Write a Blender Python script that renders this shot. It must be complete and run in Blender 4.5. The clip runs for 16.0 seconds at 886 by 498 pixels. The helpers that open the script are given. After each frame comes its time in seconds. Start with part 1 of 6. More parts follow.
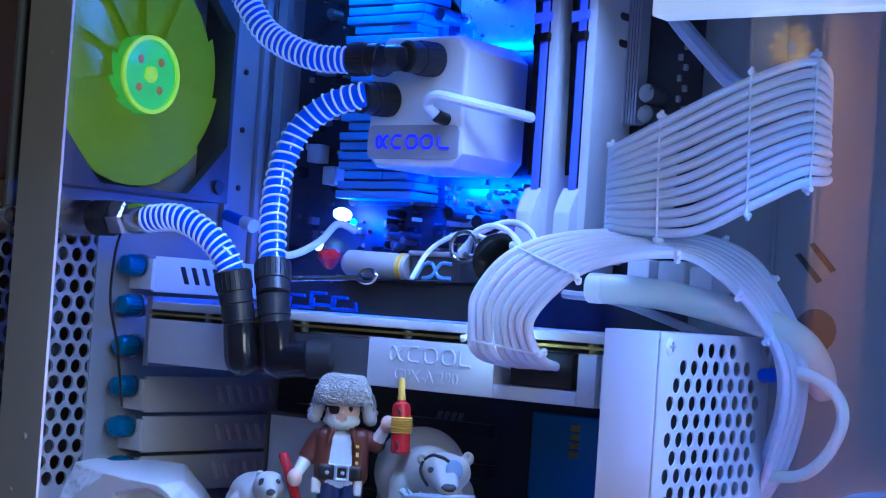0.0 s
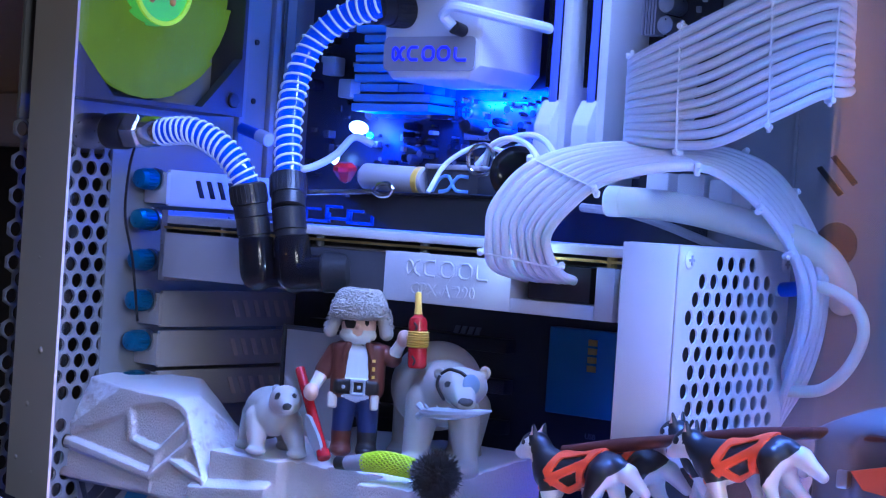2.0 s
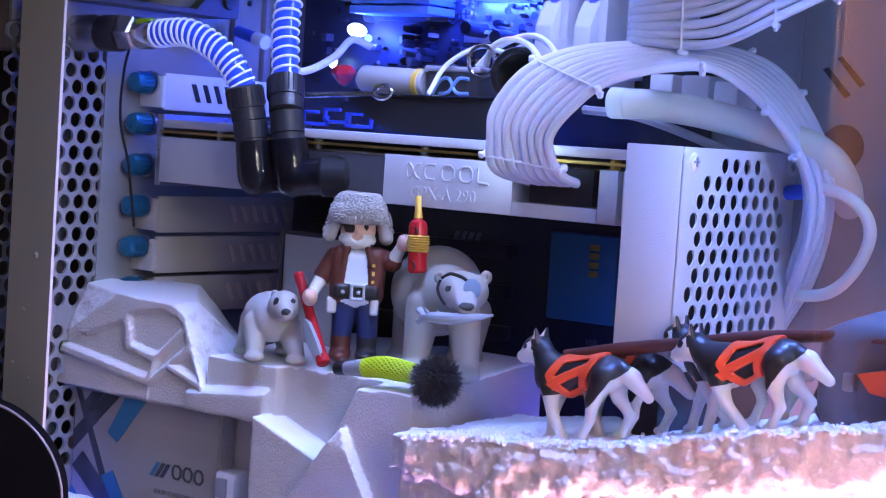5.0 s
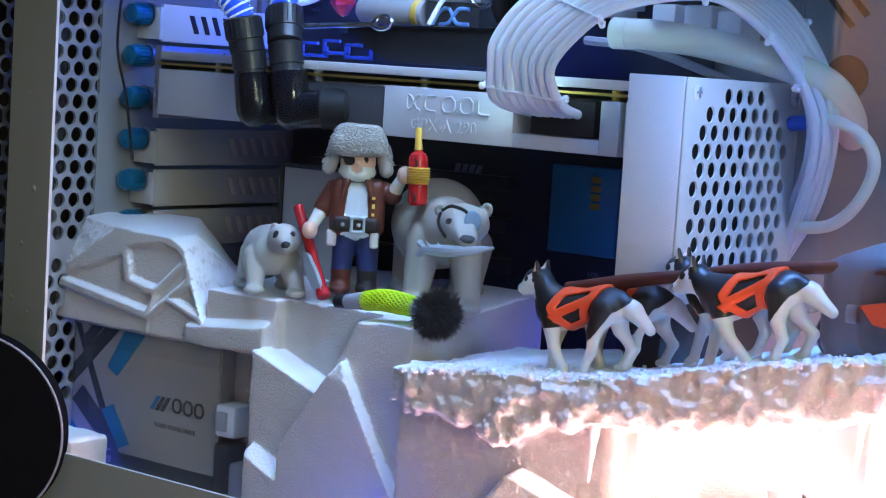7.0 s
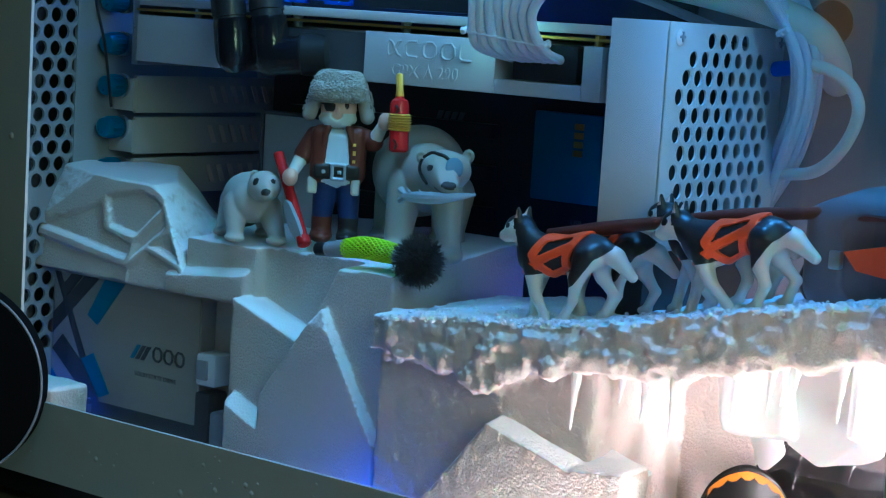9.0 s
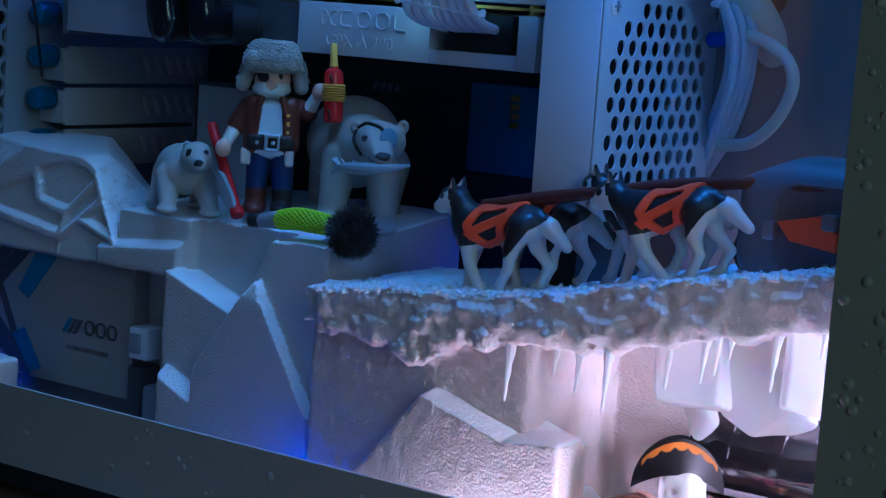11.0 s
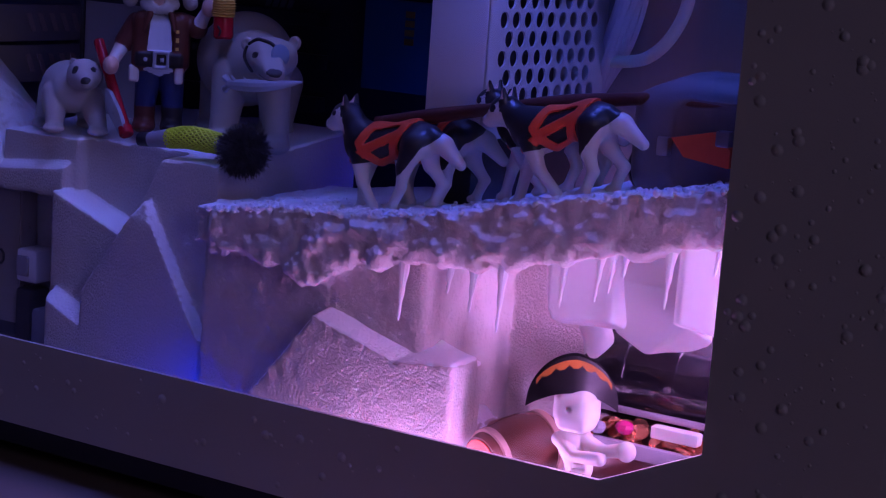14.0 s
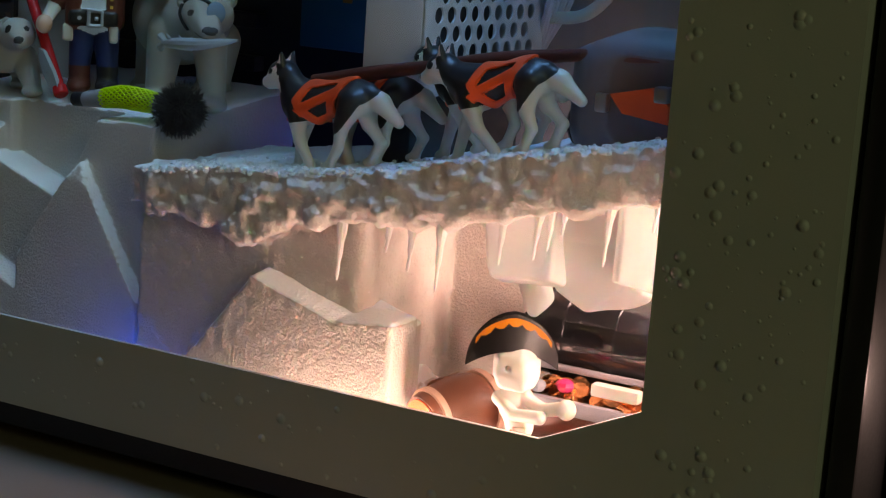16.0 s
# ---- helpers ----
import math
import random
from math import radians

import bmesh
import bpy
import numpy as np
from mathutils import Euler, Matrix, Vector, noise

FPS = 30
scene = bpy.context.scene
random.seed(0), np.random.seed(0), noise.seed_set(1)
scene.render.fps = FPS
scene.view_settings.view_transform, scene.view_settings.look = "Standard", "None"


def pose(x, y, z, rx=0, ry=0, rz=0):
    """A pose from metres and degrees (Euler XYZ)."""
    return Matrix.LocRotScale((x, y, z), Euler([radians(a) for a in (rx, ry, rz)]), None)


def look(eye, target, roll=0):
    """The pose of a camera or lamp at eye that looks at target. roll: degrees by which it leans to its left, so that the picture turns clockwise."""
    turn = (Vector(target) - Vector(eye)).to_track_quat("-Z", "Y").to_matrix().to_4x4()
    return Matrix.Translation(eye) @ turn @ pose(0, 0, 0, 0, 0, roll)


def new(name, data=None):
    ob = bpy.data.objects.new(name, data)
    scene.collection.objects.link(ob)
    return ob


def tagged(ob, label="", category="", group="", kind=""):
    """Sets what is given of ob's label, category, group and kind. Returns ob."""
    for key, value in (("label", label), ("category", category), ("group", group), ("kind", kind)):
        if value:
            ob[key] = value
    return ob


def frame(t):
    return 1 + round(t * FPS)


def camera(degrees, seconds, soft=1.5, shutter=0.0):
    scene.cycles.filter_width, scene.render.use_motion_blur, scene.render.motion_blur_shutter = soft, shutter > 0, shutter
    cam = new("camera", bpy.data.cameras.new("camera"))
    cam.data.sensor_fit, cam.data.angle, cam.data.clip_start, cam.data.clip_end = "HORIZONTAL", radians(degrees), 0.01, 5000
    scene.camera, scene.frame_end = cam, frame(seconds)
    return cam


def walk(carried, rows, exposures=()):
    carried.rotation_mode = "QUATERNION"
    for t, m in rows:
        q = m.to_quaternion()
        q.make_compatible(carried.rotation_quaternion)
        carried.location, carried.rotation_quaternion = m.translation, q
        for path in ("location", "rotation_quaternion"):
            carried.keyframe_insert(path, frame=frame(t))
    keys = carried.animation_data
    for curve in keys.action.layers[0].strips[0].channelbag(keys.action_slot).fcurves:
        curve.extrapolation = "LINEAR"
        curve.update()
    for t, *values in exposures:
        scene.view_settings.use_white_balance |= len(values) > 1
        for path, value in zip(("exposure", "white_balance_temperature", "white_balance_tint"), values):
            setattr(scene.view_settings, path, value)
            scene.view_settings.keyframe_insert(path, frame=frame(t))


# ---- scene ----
cam = camera(28.0, 16.0, soft=1.1)
# seconds, eye in metres, turn in degrees
ROWS = [
    (0.0, 0.66335, -0.64223, 0.3309, 91.834, -3.877, 36.199),
    (0.5, 0.66179, -0.64036, 0.33126, 91.096, -3.86, 36.394),
    (1.0, 0.66119, -0.63861, 0.3297, 90.465, -3.893, 36.658),
    (1.5, 0.66013, -0.63684, 0.32941, 89.782, -3.912, 36.77),
    (2.0, 0.65952, -0.6355, 0.32972, 89.099, -3.852, 36.802),
    (2.5, 0.65841, -0.63471, 0.32885, 88.624, -3.765, 36.777),
    (3.0, 0.65769, -0.63315, 0.32833, 88.149, -3.79, 36.844),
    (5.5, 0.65164, -0.62636, 0.32454, 85.754, -3.778, 36.71),
    (6.0, 0.65143, -0.62521, 0.32434, 85.167, -3.763, 36.745),
    (6.5, 0.6505, -0.62464, 0.32416, 84.688, -3.72, 36.697),
    (7.0, 0.64982, -0.62315, 0.32342, 84.222, -3.697, 36.765),
    (7.5, 0.64879, -0.62161, 0.32226, 83.828, -3.672, 36.829),
    (8.0, 0.64839, -0.62026, 0.32167, 83.343, -3.665, 36.859),
    (8.5, 0.64809, -0.6183, 0.32191, 82.917, -3.64, 36.706),
    (9.0, 0.6485, -0.61771, 0.32072, 82.721, -3.7, 36.317),
    (11.5, 0.64867, -0.60924, 0.31734, 81.878, -3.893, 33.903),
    (12.0, 0.64799, -0.60662, 0.31677, 81.477, -3.849, 33.32),
    (12.5, 0.64769, -0.60653, 0.31583, 81.071, -3.973, 32.732),
    (13.0, 0.64791, -0.60489, 0.31682, 80.473, -3.963, 32.232),
    (13.5, 0.6479, -0.6046, 0.31588, 80.154, -4.024, 31.818),
    (14.0, 0.64763, -0.60268, 0.31515, 79.841, -4.085, 31.371),
    (14.5, 0.64777, -0.60131, 0.31477, 79.542, -4.044, 31.058),
    (15.0, 0.64863, -0.5995, 0.31413, 79.298, -4.016, 30.733),
    (15.5, 0.64927, -0.59809, 0.31366, 79.063, -3.98, 30.252),
    (16.0, 0.64898, -0.59637, 0.314, 78.678, -3.949, 29.724),
]
# stops, kelvin and tint: the camera's exposure falls as the lit cave comes into view
EXPOSURES = [
    (0.0, 0.0, 5150, -6), (1.5, 0.05, 5200, 4), (3.0, 0.15, 5550, 13), (5.5, 0.15, 7000, 14), (6.2, 0.1, 7500, 2), (7.0, 0.05, 7500, -26), (8.0, -0.3, 6600, -60), (9.0, -0.8, 5500, -66),
    (11.5, -2.2, 4200, -6), (12.5, -2.95, 4400, 70), (13.5, -2.85, 4850, 86), (14.5, -2.4, 6200, 86), (15.3, -2.0, 9200, 32), (16.0, -1.65, 11000, -42),
]
walk(cam, [(t, pose(x, y, z, rx, ry, rz)) for t, x, y, z, rx, ry, rz in ROWS], EXPOSURES)

MM = 0.001


# ---- light ----
def lamp(name, kind, at, power, color, size=0.01, target=None, size_y=None, spread=180):
    data = bpy.data.lights.new(name, kind)
    data.energy, data.color = power, color
    if kind == "AREA":
        data.size, data.spread = size, radians(spread)
        if size_y:
            data.shape, data.size_y = "RECTANGLE", size_y
    else:
        data.shadow_soft_size = size
    ob = new(name, data)
    eye = Vector(at) * MM
    ob.matrix_world = look(eye, Vector(target) * MM) if target else Matrix.Translation(eye)
    return ob


world = bpy.data.worlds.new("room_light")
scene.world = world
world.use_nodes = True
world.node_tree.nodes["Background"].inputs[0].default_value = (0.4, 0.5, 0.9, 1)
world.node_tree.nodes["Background"].inputs[1].default_value = 0.075

DEEP_BLUE = (0.02, 0.06, 1.0)
CAVE = (1.0, 0.54, 0.78)
lamp("case_top_light", "AREA", (392, -56, 446), 0.24, (0.14, 0.27, 1.0), 0.06, (340, -50, 215), 0.03, 70)
lamp("case_roof_light", "AREA", (235, -58, 500), 0.50, (0.32, 0.43, 1.0), 0.20, (130, -45, 210), 0.03, 90)
# unseen lamp added behind the panel to brighten the box's perforated side
lamp("front_fill_light", "POINT", (470, -20, 330), 0.20, (0.34, 0.50, 1.0), 0.004)
lamp("mainboard_led", "POINT", (66, 90, 372), 0.3, DEEP_BLUE, 0.002)
lamp("block_led_low", "AREA", (142, 86, 395.5), 0.6, DEEP_BLUE, 0.05, (142, 101, 372), 0.006)
lamp("block_led_high", "AREA", (150, 86, 463), 1.0, DEEP_BLUE, 0.05, (150, 101, 490), 0.006)
lamp("heatsink_led", "POINT", (88, 62, 512), 0.34, (0.08, 0.25, 1.0), 0.003)
lamp("cave_led", "AREA", (450, -72, 190), 0.9, CAVE, 0.006, (340, -64, 180), 0.07)
lamp("cave_led_low", "POINT", (357, -77, 117), 1.1, CAVE, 0.003)
lamp("cave_led_sill", "POINT", (316, -78, 113), 0.3, CAVE, 0.003)
lamp("cave_led_back", "AREA", (445, -20, 205), 1.25, CAVE, 0.02, (340, -30, 170), 0.03)
lamp("floor_led_rear", "POINT", (2, -55, 118), 0.05, DEEP_BLUE, 0.004)
lamp("floor_led_middle", "POINT", (216, -66, 116), 0.08, DEEP_BLUE, 0.003)
lamp("gap_led", "POINT", (243, 62, 190), 0.06, DEEP_BLUE, 0.003)
lamp("front_led", "POINT", (545, -60, 165), 0.16, CAVE, 0.004)
lamp("card_led", "POINT", (240, -18, 320), 0.03, (0.65, 0.9, 1.0), 0.003)
lamp("room_lamp", "AREA", (1450, -760, 680), 3.9, (1.0, 0.92, 0.83), 0.4, (250, 0, 230))
# unseen lamp added to brighten the door post that the pane mirrors
lamp("post_fill_lamp", "AREA", (-250, -760, 700), 2.2, (1.0, 0.8, 0.62), 0.15, (20, -1000, 380), spread=70)


# ---- materials ----
def material(name, color, rough=0.5, metal=0.0, vary=0.12, scale=60.0, bump=0.0, fine=600.0, glow=None, power=0.0, clear=0.0, ior=1.45, coat=0.0, per_piece=0.0, subsurface=0.0):
    m = bpy.data.materials.new(name)
    m.use_nodes = True
    nodes, links = m.node_tree.nodes, m.node_tree.links
    p = nodes["Principled BSDF"]
    co = nodes.new("ShaderNodeTexCoord")
    big = nodes.new("ShaderNodeTexNoise")
    big.inputs["Scale"].default_value, big.inputs["Detail"].default_value = scale, 5
    links.new(co.outputs["Object"], big.inputs["Vector"])
    ramp = nodes.new("ShaderNodeMix")
    ramp.data_type = "RGBA"
    dark = tuple(c * (1 - vary) for c in color)
    light = tuple(min(1.0, c * (1 + vary)) for c in color)
    ramp.inputs[6].default_value, ramp.inputs[7].default_value = (*dark, 1), (*light, 1)
    links.new(big.outputs["Fac"], ramp.inputs[0])
    tint = ramp.outputs[2]
    if per_piece:
        info = nodes.new("ShaderNodeObjectInfo")
        hsv = nodes.new("ShaderNodeHueSaturation")
        val = nodes.new("ShaderNodeMapRange")
        val.inputs[3].default_value, val.inputs[4].default_value = 1 - per_piece, 1 + per_piece
        links.new(info.outputs["Random"], val.inputs[0])
        links.new(val.outputs[0], hsv.inputs["Value"])
        links.new(tint, hsv.inputs["Color"])
        tint = hsv.outputs[0]
    links.new(tint, p.inputs["Base Color"])
    small = nodes.new("ShaderNodeTexNoise")
    small.inputs["Scale"].default_value, small.inputs["Detail"].default_value = fine, 3
    links.new(co.outputs["Object"], small.inputs["Vector"])
    rr = nodes.new("ShaderNodeMapRange")
    rr.inputs[3].default_value, rr.inputs[4].default_value = max(0.02, rough - 0.08), min(1.0, rough + 0.08)
    links.new(small.outputs["Fac"], rr.inputs[0])
    links.new(rr.outputs[0], p.inputs["Roughness"])
    if bump:
        b = nodes.new("ShaderNodeBump")
        b.inputs["Strength"].default_value, b.inputs["Distance"].default_value = 0.8, bump * MM
        links.new(small.outputs["Fac"], b.inputs["Height"])
        links.new(b.outputs[0], p.inputs["Normal"])
    p.inputs["Metallic"].default_value, p.inputs["IOR"].default_value = metal, ior
    p.inputs["Transmission Weight"].default_value, p.inputs["Coat Weight"].default_value = clear, coat
    p.inputs["Subsurface Weight"].default_value, p.inputs["Subsurface Scale"].default_value = subsurface, 0.002
    if glow:
        p.inputs["Emission Color"].default_value, p.inputs["Emission Strength"].default_value = (*glow, 1), power
    return m


def foam_material(name, color, bead=620.0, depth=0.4):
    """Styrofoam: packed beads with snow dusted on them."""
    m = material(name, color, 0.75, vary=0.06, scale=35)
    nodes, links = m.node_tree.nodes, m.node_tree.links
    co = nodes.new("ShaderNodeTexCoord")
    v = nodes.new("ShaderNodeTexVoronoi")
    v.inputs["Scale"].default_value = bead
    n = nodes.new("ShaderNodeTexNoise")
    n.inputs["Scale"].default_value, n.inputs["Detail"].default_value = bead * 0.45, 6
    add = nodes.new("ShaderNodeMath")
    add.operation = "SUBTRACT"
    b = nodes.new("ShaderNodeBump")
    b.inputs["Strength"].default_value, b.inputs["Distance"].default_value = 0.9, depth * MM
    links.new(co.outputs["Object"], v.inputs["Vector"])
    links.new(co.outputs["Object"], n.inputs["Vector"])
    links.new(n.outputs["Fac"], add.inputs[0])
    links.new(v.outputs["Distance"], add.inputs[1])
    links.new(add.outputs[0], b.inputs["Height"])
    links.new(b.outputs[0], nodes["Principled BSDF"].inputs["Normal"])
    nodes["Principled BSDF"].inputs["Subsurface Weight"].default_value = 0.15
    nodes["Principled BSDF"].inputs["Subsurface Scale"].default_value = 0.003
    return m


def snow_and_shade_foam(name, shaded_bare, snow):
    """Styrofoam with snow lying on the faces that look up, thinning out towards the steep ones, whose shade is put into
    the browner colour.
    """
    m = foam_material(name, shaded_bare, 850.0, 0.30)
    nodes, links = m.node_tree.nodes, m.node_tree.links
    p = nodes["Principled BSDF"]
    foam = p.inputs["Base Color"].links[0].from_socket
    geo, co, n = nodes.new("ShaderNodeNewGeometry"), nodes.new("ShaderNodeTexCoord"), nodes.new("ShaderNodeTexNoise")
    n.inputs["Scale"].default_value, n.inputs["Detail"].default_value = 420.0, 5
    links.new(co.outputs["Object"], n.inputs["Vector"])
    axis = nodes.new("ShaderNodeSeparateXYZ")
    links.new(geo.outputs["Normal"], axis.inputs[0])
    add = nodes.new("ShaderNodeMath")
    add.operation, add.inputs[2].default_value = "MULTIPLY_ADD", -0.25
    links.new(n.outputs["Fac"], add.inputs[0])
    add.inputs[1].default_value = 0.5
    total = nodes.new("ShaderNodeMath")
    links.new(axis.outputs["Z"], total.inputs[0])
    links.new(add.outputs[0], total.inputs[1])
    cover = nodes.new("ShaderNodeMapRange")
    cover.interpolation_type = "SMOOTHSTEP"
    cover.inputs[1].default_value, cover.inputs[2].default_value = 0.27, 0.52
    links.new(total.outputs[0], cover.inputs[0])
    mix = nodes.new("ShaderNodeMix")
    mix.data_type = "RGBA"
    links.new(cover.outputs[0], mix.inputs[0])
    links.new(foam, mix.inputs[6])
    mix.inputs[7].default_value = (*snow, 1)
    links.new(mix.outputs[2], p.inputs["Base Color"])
    return m


CASE = material("case_paint", (0.56, 0.57, 0.54), 0.42, vary=0.05, scale=25, bump=0.05, fine=1500)
INNER = material("inner_steel", (0.26, 0.27, 0.29), 0.5, vary=0.08, scale=30, bump=0.03)
WHITE = material("white_paint", (0.68, 0.68, 0.70), 0.4, vary=0.04, scale=30, bump=0.02, fine=1200)
CARD_WHITE = material("white_card_paint", (0.52, 0.52, 0.55), 0.42, vary=0.05, scale=30, bump=0.03, fine=1200)
WHITE_GLOSS = material("white_gloss_plastic", (0.80, 0.80, 0.82), 0.25, vary=0.03)
SLEEVE = material("white_sleeve", (0.68, 0.71, 0.82), 0.6, vary=0.08, scale=300, bump=0.25, fine=1800, subsurface=0.2)
VENT_PALE = material("pale_vent", (0.62, 0.52, 0.44), 0.5, vary=0.1)
COMB = material("clear_cable_comb", (0.80, 0.84, 0.95), 0.3, vary=0.03)
BLACK = material("black_plastic", (0.018, 0.018, 0.021), 0.35, vary=0.3, scale=80)
BLACK_GLOSS = material("black_gloss", (0.006, 0.006, 0.008), 0.12, vary=0.2, coat=0.5)
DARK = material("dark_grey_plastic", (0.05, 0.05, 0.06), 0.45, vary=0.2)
CHROME = material("chrome", (0.72, 0.70, 0.66), 0.18, 1.0, vary=0.1)
STEEL = material("brushed_steel", (0.5, 0.5, 0.52), 0.3, 1.0, vary=0.1)
GOLD = material("brass_edge", (0.45, 0.30, 0.08), 0.35, 0.9, vary=0.2)
PCB = material("black_circuit_board", (0.018, 0.019, 0.026), 0.4, vary=0.4, scale=200)
# coolant and coil wire are no lamps; their blue shine is added as glow
COOLANT = material("glowing_blue_coolant", (0.02, 0.06, 0.55), 0.12, vary=0.25, scale=120, glow=(0.02, 0.08, 1.0), power=0.28, coat=0.6)
COIL = material("glowing_white_hose_coil", (0.8, 0.82, 0.9), 0.3, vary=0.05, glow=(0.35, 0.5, 1.0), power=0.12)
UV_BLUE = material("blue_anodised", (0.03, 0.22, 0.38), 0.3, 0.7, vary=0.2)
HEATSINK = material("blue_heatsink", (0.22, 0.42, 0.85), 0.4, 0.1, vary=0.1)
# the fan is no lamp; glow is added to brighten its acrylic
FAN_GREEN = material("glowing_green_acrylic_blade", (0.30, 0.42, 0.03), 0.25, vary=0.12, scale=40, glow=(0.36, 0.6, 0.02), power=0.10)
FAN_HUB = material("glowing_green_acrylic_hub", (0.20, 0.85, 0.10), 0.2, vary=0.2, scale=60, glow=(0.25, 0.9, 0.05), power=0.14, coat=0.5)
FAN_RIM = material("glowing_yellow_green_rim", (0.6, 0.9, 0.05), 0.25, vary=0.1, glow=(0.55, 0.9, 0.05), power=0.30)
LED_BLUE = material("blue_led", (0.3, 0.4, 1.0), 0.3, glow=(0.25, 0.45, 1.0), power=30.0)
LED_GREEN = material("green_led", (0.1, 0.9, 0.1), 0.3, glow=(0.1, 1.0, 0.1), power=6.0)
LOGO_BLUE = material("lit_blue_letters", (0.02, 0.02, 0.6), 0.4, glow=(0.03, 0.02, 1.0), power=0.9)
LABEL_GREY = material("grey_label", (0.32, 0.32, 0.36), 0.4, vary=0.06)
TUBE_WHITE = material("milky_tube", (0.66, 0.68, 0.62), 0.35, vary=0.08, subsurface=0.3)
BLUE_TAPE = material("blue_tape", (0.03, 0.10, 0.65), 0.4)
# the tan of the first colour holds the shade on steep faces
ICE = snow_and_shade_foam("snow_and_shade_styrofoam", (0.56, 0.51, 0.47), (0.90, 0.91, 0.93))
FOAM_SMOOTH = foam_material("smooth_styrofoam", (0.80, 0.79, 0.78), 500.0, 0.1)
SNOW = foam_material("grainy_snow", (0.88, 0.89, 0.91), 520.0, 1.3)
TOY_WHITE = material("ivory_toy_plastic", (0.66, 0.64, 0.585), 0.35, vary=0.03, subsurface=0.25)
# both bears' white is darkened: the shade they stand in is in the colour
BEAR_SHADED = material("shaded_white_toy_plastic", (0.36, 0.345, 0.31), 0.4, vary=0.04, subsurface=0.2)
CUB_SHADED = material("shaded_ivory_cub_plastic", (0.48, 0.465, 0.43), 0.38, vary=0.04, subsurface=0.2)
TOY_BLACK = material("black_toy_plastic", (0.022, 0.021, 0.022), 0.38, vary=0.1)
TOY_ORANGE = material("orange_toy_plastic", (0.78, 0.085, 0.025), 0.35, vary=0.05)
TOY_RED = material("red_clear_plastic", (0.55, 0.02, 0.03), 0.2, vary=0.15, clear=0.3)
TOY_BROWN = material("brown_toy_plastic", (0.10, 0.028, 0.018), 0.4, vary=0.15)
TOY_BLUE = material("navy_toy_plastic", (0.02, 0.035, 0.13), 0.4, vary=0.1)
TOY_GREY = material("grey_toy_plastic", (0.13, 0.135, 0.15), 0.4, vary=0.1)
TOY_SILVER = material("silver_toy_plastic", (0.45, 0.5, 0.56), 0.3, 0.4, vary=0.1)
PATCH_BLUE = material("grey_blue_toy_plastic", (0.16, 0.24, 0.34), 0.45, vary=0.1)
TOY_SKIN = material("pale_toy_plastic", (0.62, 0.40, 0.30), 0.4, vary=0.04)
TOY_SHIRT = material("light_blue_toy_plastic", (0.62, 0.70, 0.78), 0.4, vary=0.04)
TOY_GOLD = material("golden_toy_plastic", (0.75, 0.50, 0.10), 0.35, 0.2, vary=0.1)
BEARD = material("pale_grey_beard", (0.55, 0.56, 0.50), 0.5, vary=0.1, scale=500, bump=0.2, fine=700)
FUR = material("grey_woolly_plastic", (0.38, 0.37, 0.345), 0.8, vary=0.25, scale=900, bump=0.6, fine=900)
# the net gives off no light; a slight glow is added to its yellow
NEON = material("glowing_neon_yellow_net", (0.55, 0.75, 0.02), 0.5, vary=0.3, scale=700, glow=(0.5, 0.8, 0.02), power=0.03)
WOOD = material("orange_wood", (0.45, 0.20, 0.08), 0.4, vary=0.2, scale=20)
DESK = material("desk_top", (0.30, 0.24, 0.20), 0.5, vary=0.15, scale=12)
ROOM = material("room_wall", (0.16, 0.15, 0.15), 0.8, vary=0.06, scale=4)
SSD_SILVER = material("ssd_label_silver", (0.32, 0.295, 0.265), 0.35, 0.1, vary=0.04)
SSD_METAL = material("ssd_metal", (0.55, 0.55, 0.56), 0.3, 0.9)
CYAN_PRINT = material("cyan_print", (0.02, 0.16, 0.30), 0.4)
DARK_PRINT = material("dark_print", (0.04, 0.045, 0.055), 0.4)
COIN = material("copper_coin", (0.60, 0.26, 0.12), 0.25, 0.9, vary=0.2, per_piece=0.25)
BARREL_WOOD = material("barrel_wood", (0.17, 0.06, 0.035), 0.45, vary=0.3, scale=90, bump=0.2, fine=200)
ORANGE_TRIM = material("orange_hat_trim", (0.75, 0.30, 0.04), 0.5)
TEAL_BOX = material("teal_label", (0.02, 0.13, 0.21), 0.45, vary=0.08)
PRINT_GREY = material("grey_print", (0.16, 0.17, 0.20), 0.5)
GREY_STEEL = material("grey_slot_cover", (0.42, 0.40, 0.38), 0.45, vary=0.1)


def glass_material(name):
    """Clear acrylic with clean faces."""
    m = bpy.data.materials.new(name)
    m.use_nodes = True
    b = m.node_tree.nodes["Principled BSDF"]
    b.inputs["Base Color"].default_value = (0.98, 0.99, 1.0, 1)
    b.inputs["Roughness"].default_value, b.inputs["IOR"].default_value, b.inputs["Transmission Weight"].default_value = 0.0, 1.49, 1.0
    return m


ACRYLIC = glass_material("window_acrylic")


# ---- mesh helpers, all in millimetres of the world ----
LOC = {}


def thing(name, at, label, category, group="", kind=""):
    ob = new(name)
    ob.empty_display_size = 0.005
    ob.location = Vector(at) * MM
    LOC[ob.name] = Vector(at)
    return tagged(ob, label, category, group, kind)


def finish(name, bm, mats, origin, smooth=35):
    bmesh.ops.recalc_face_normals(bm, faces=bm.faces)
    bmesh.ops.transform(bm, matrix=Matrix.Scale(MM, 4) @ Matrix.Translation(-Vector(origin)), verts=bm.verts)
    me = bpy.data.meshes.new(name)
    bm.to_mesh(me)
    bm.free()
    for m in mats if isinstance(mats, (list, tuple)) else [mats]:
        me.materials.append(m)
    if smooth:
        me.shade_smooth()
        me.set_sharp_from_angle(angle=radians(smooth))
    return me


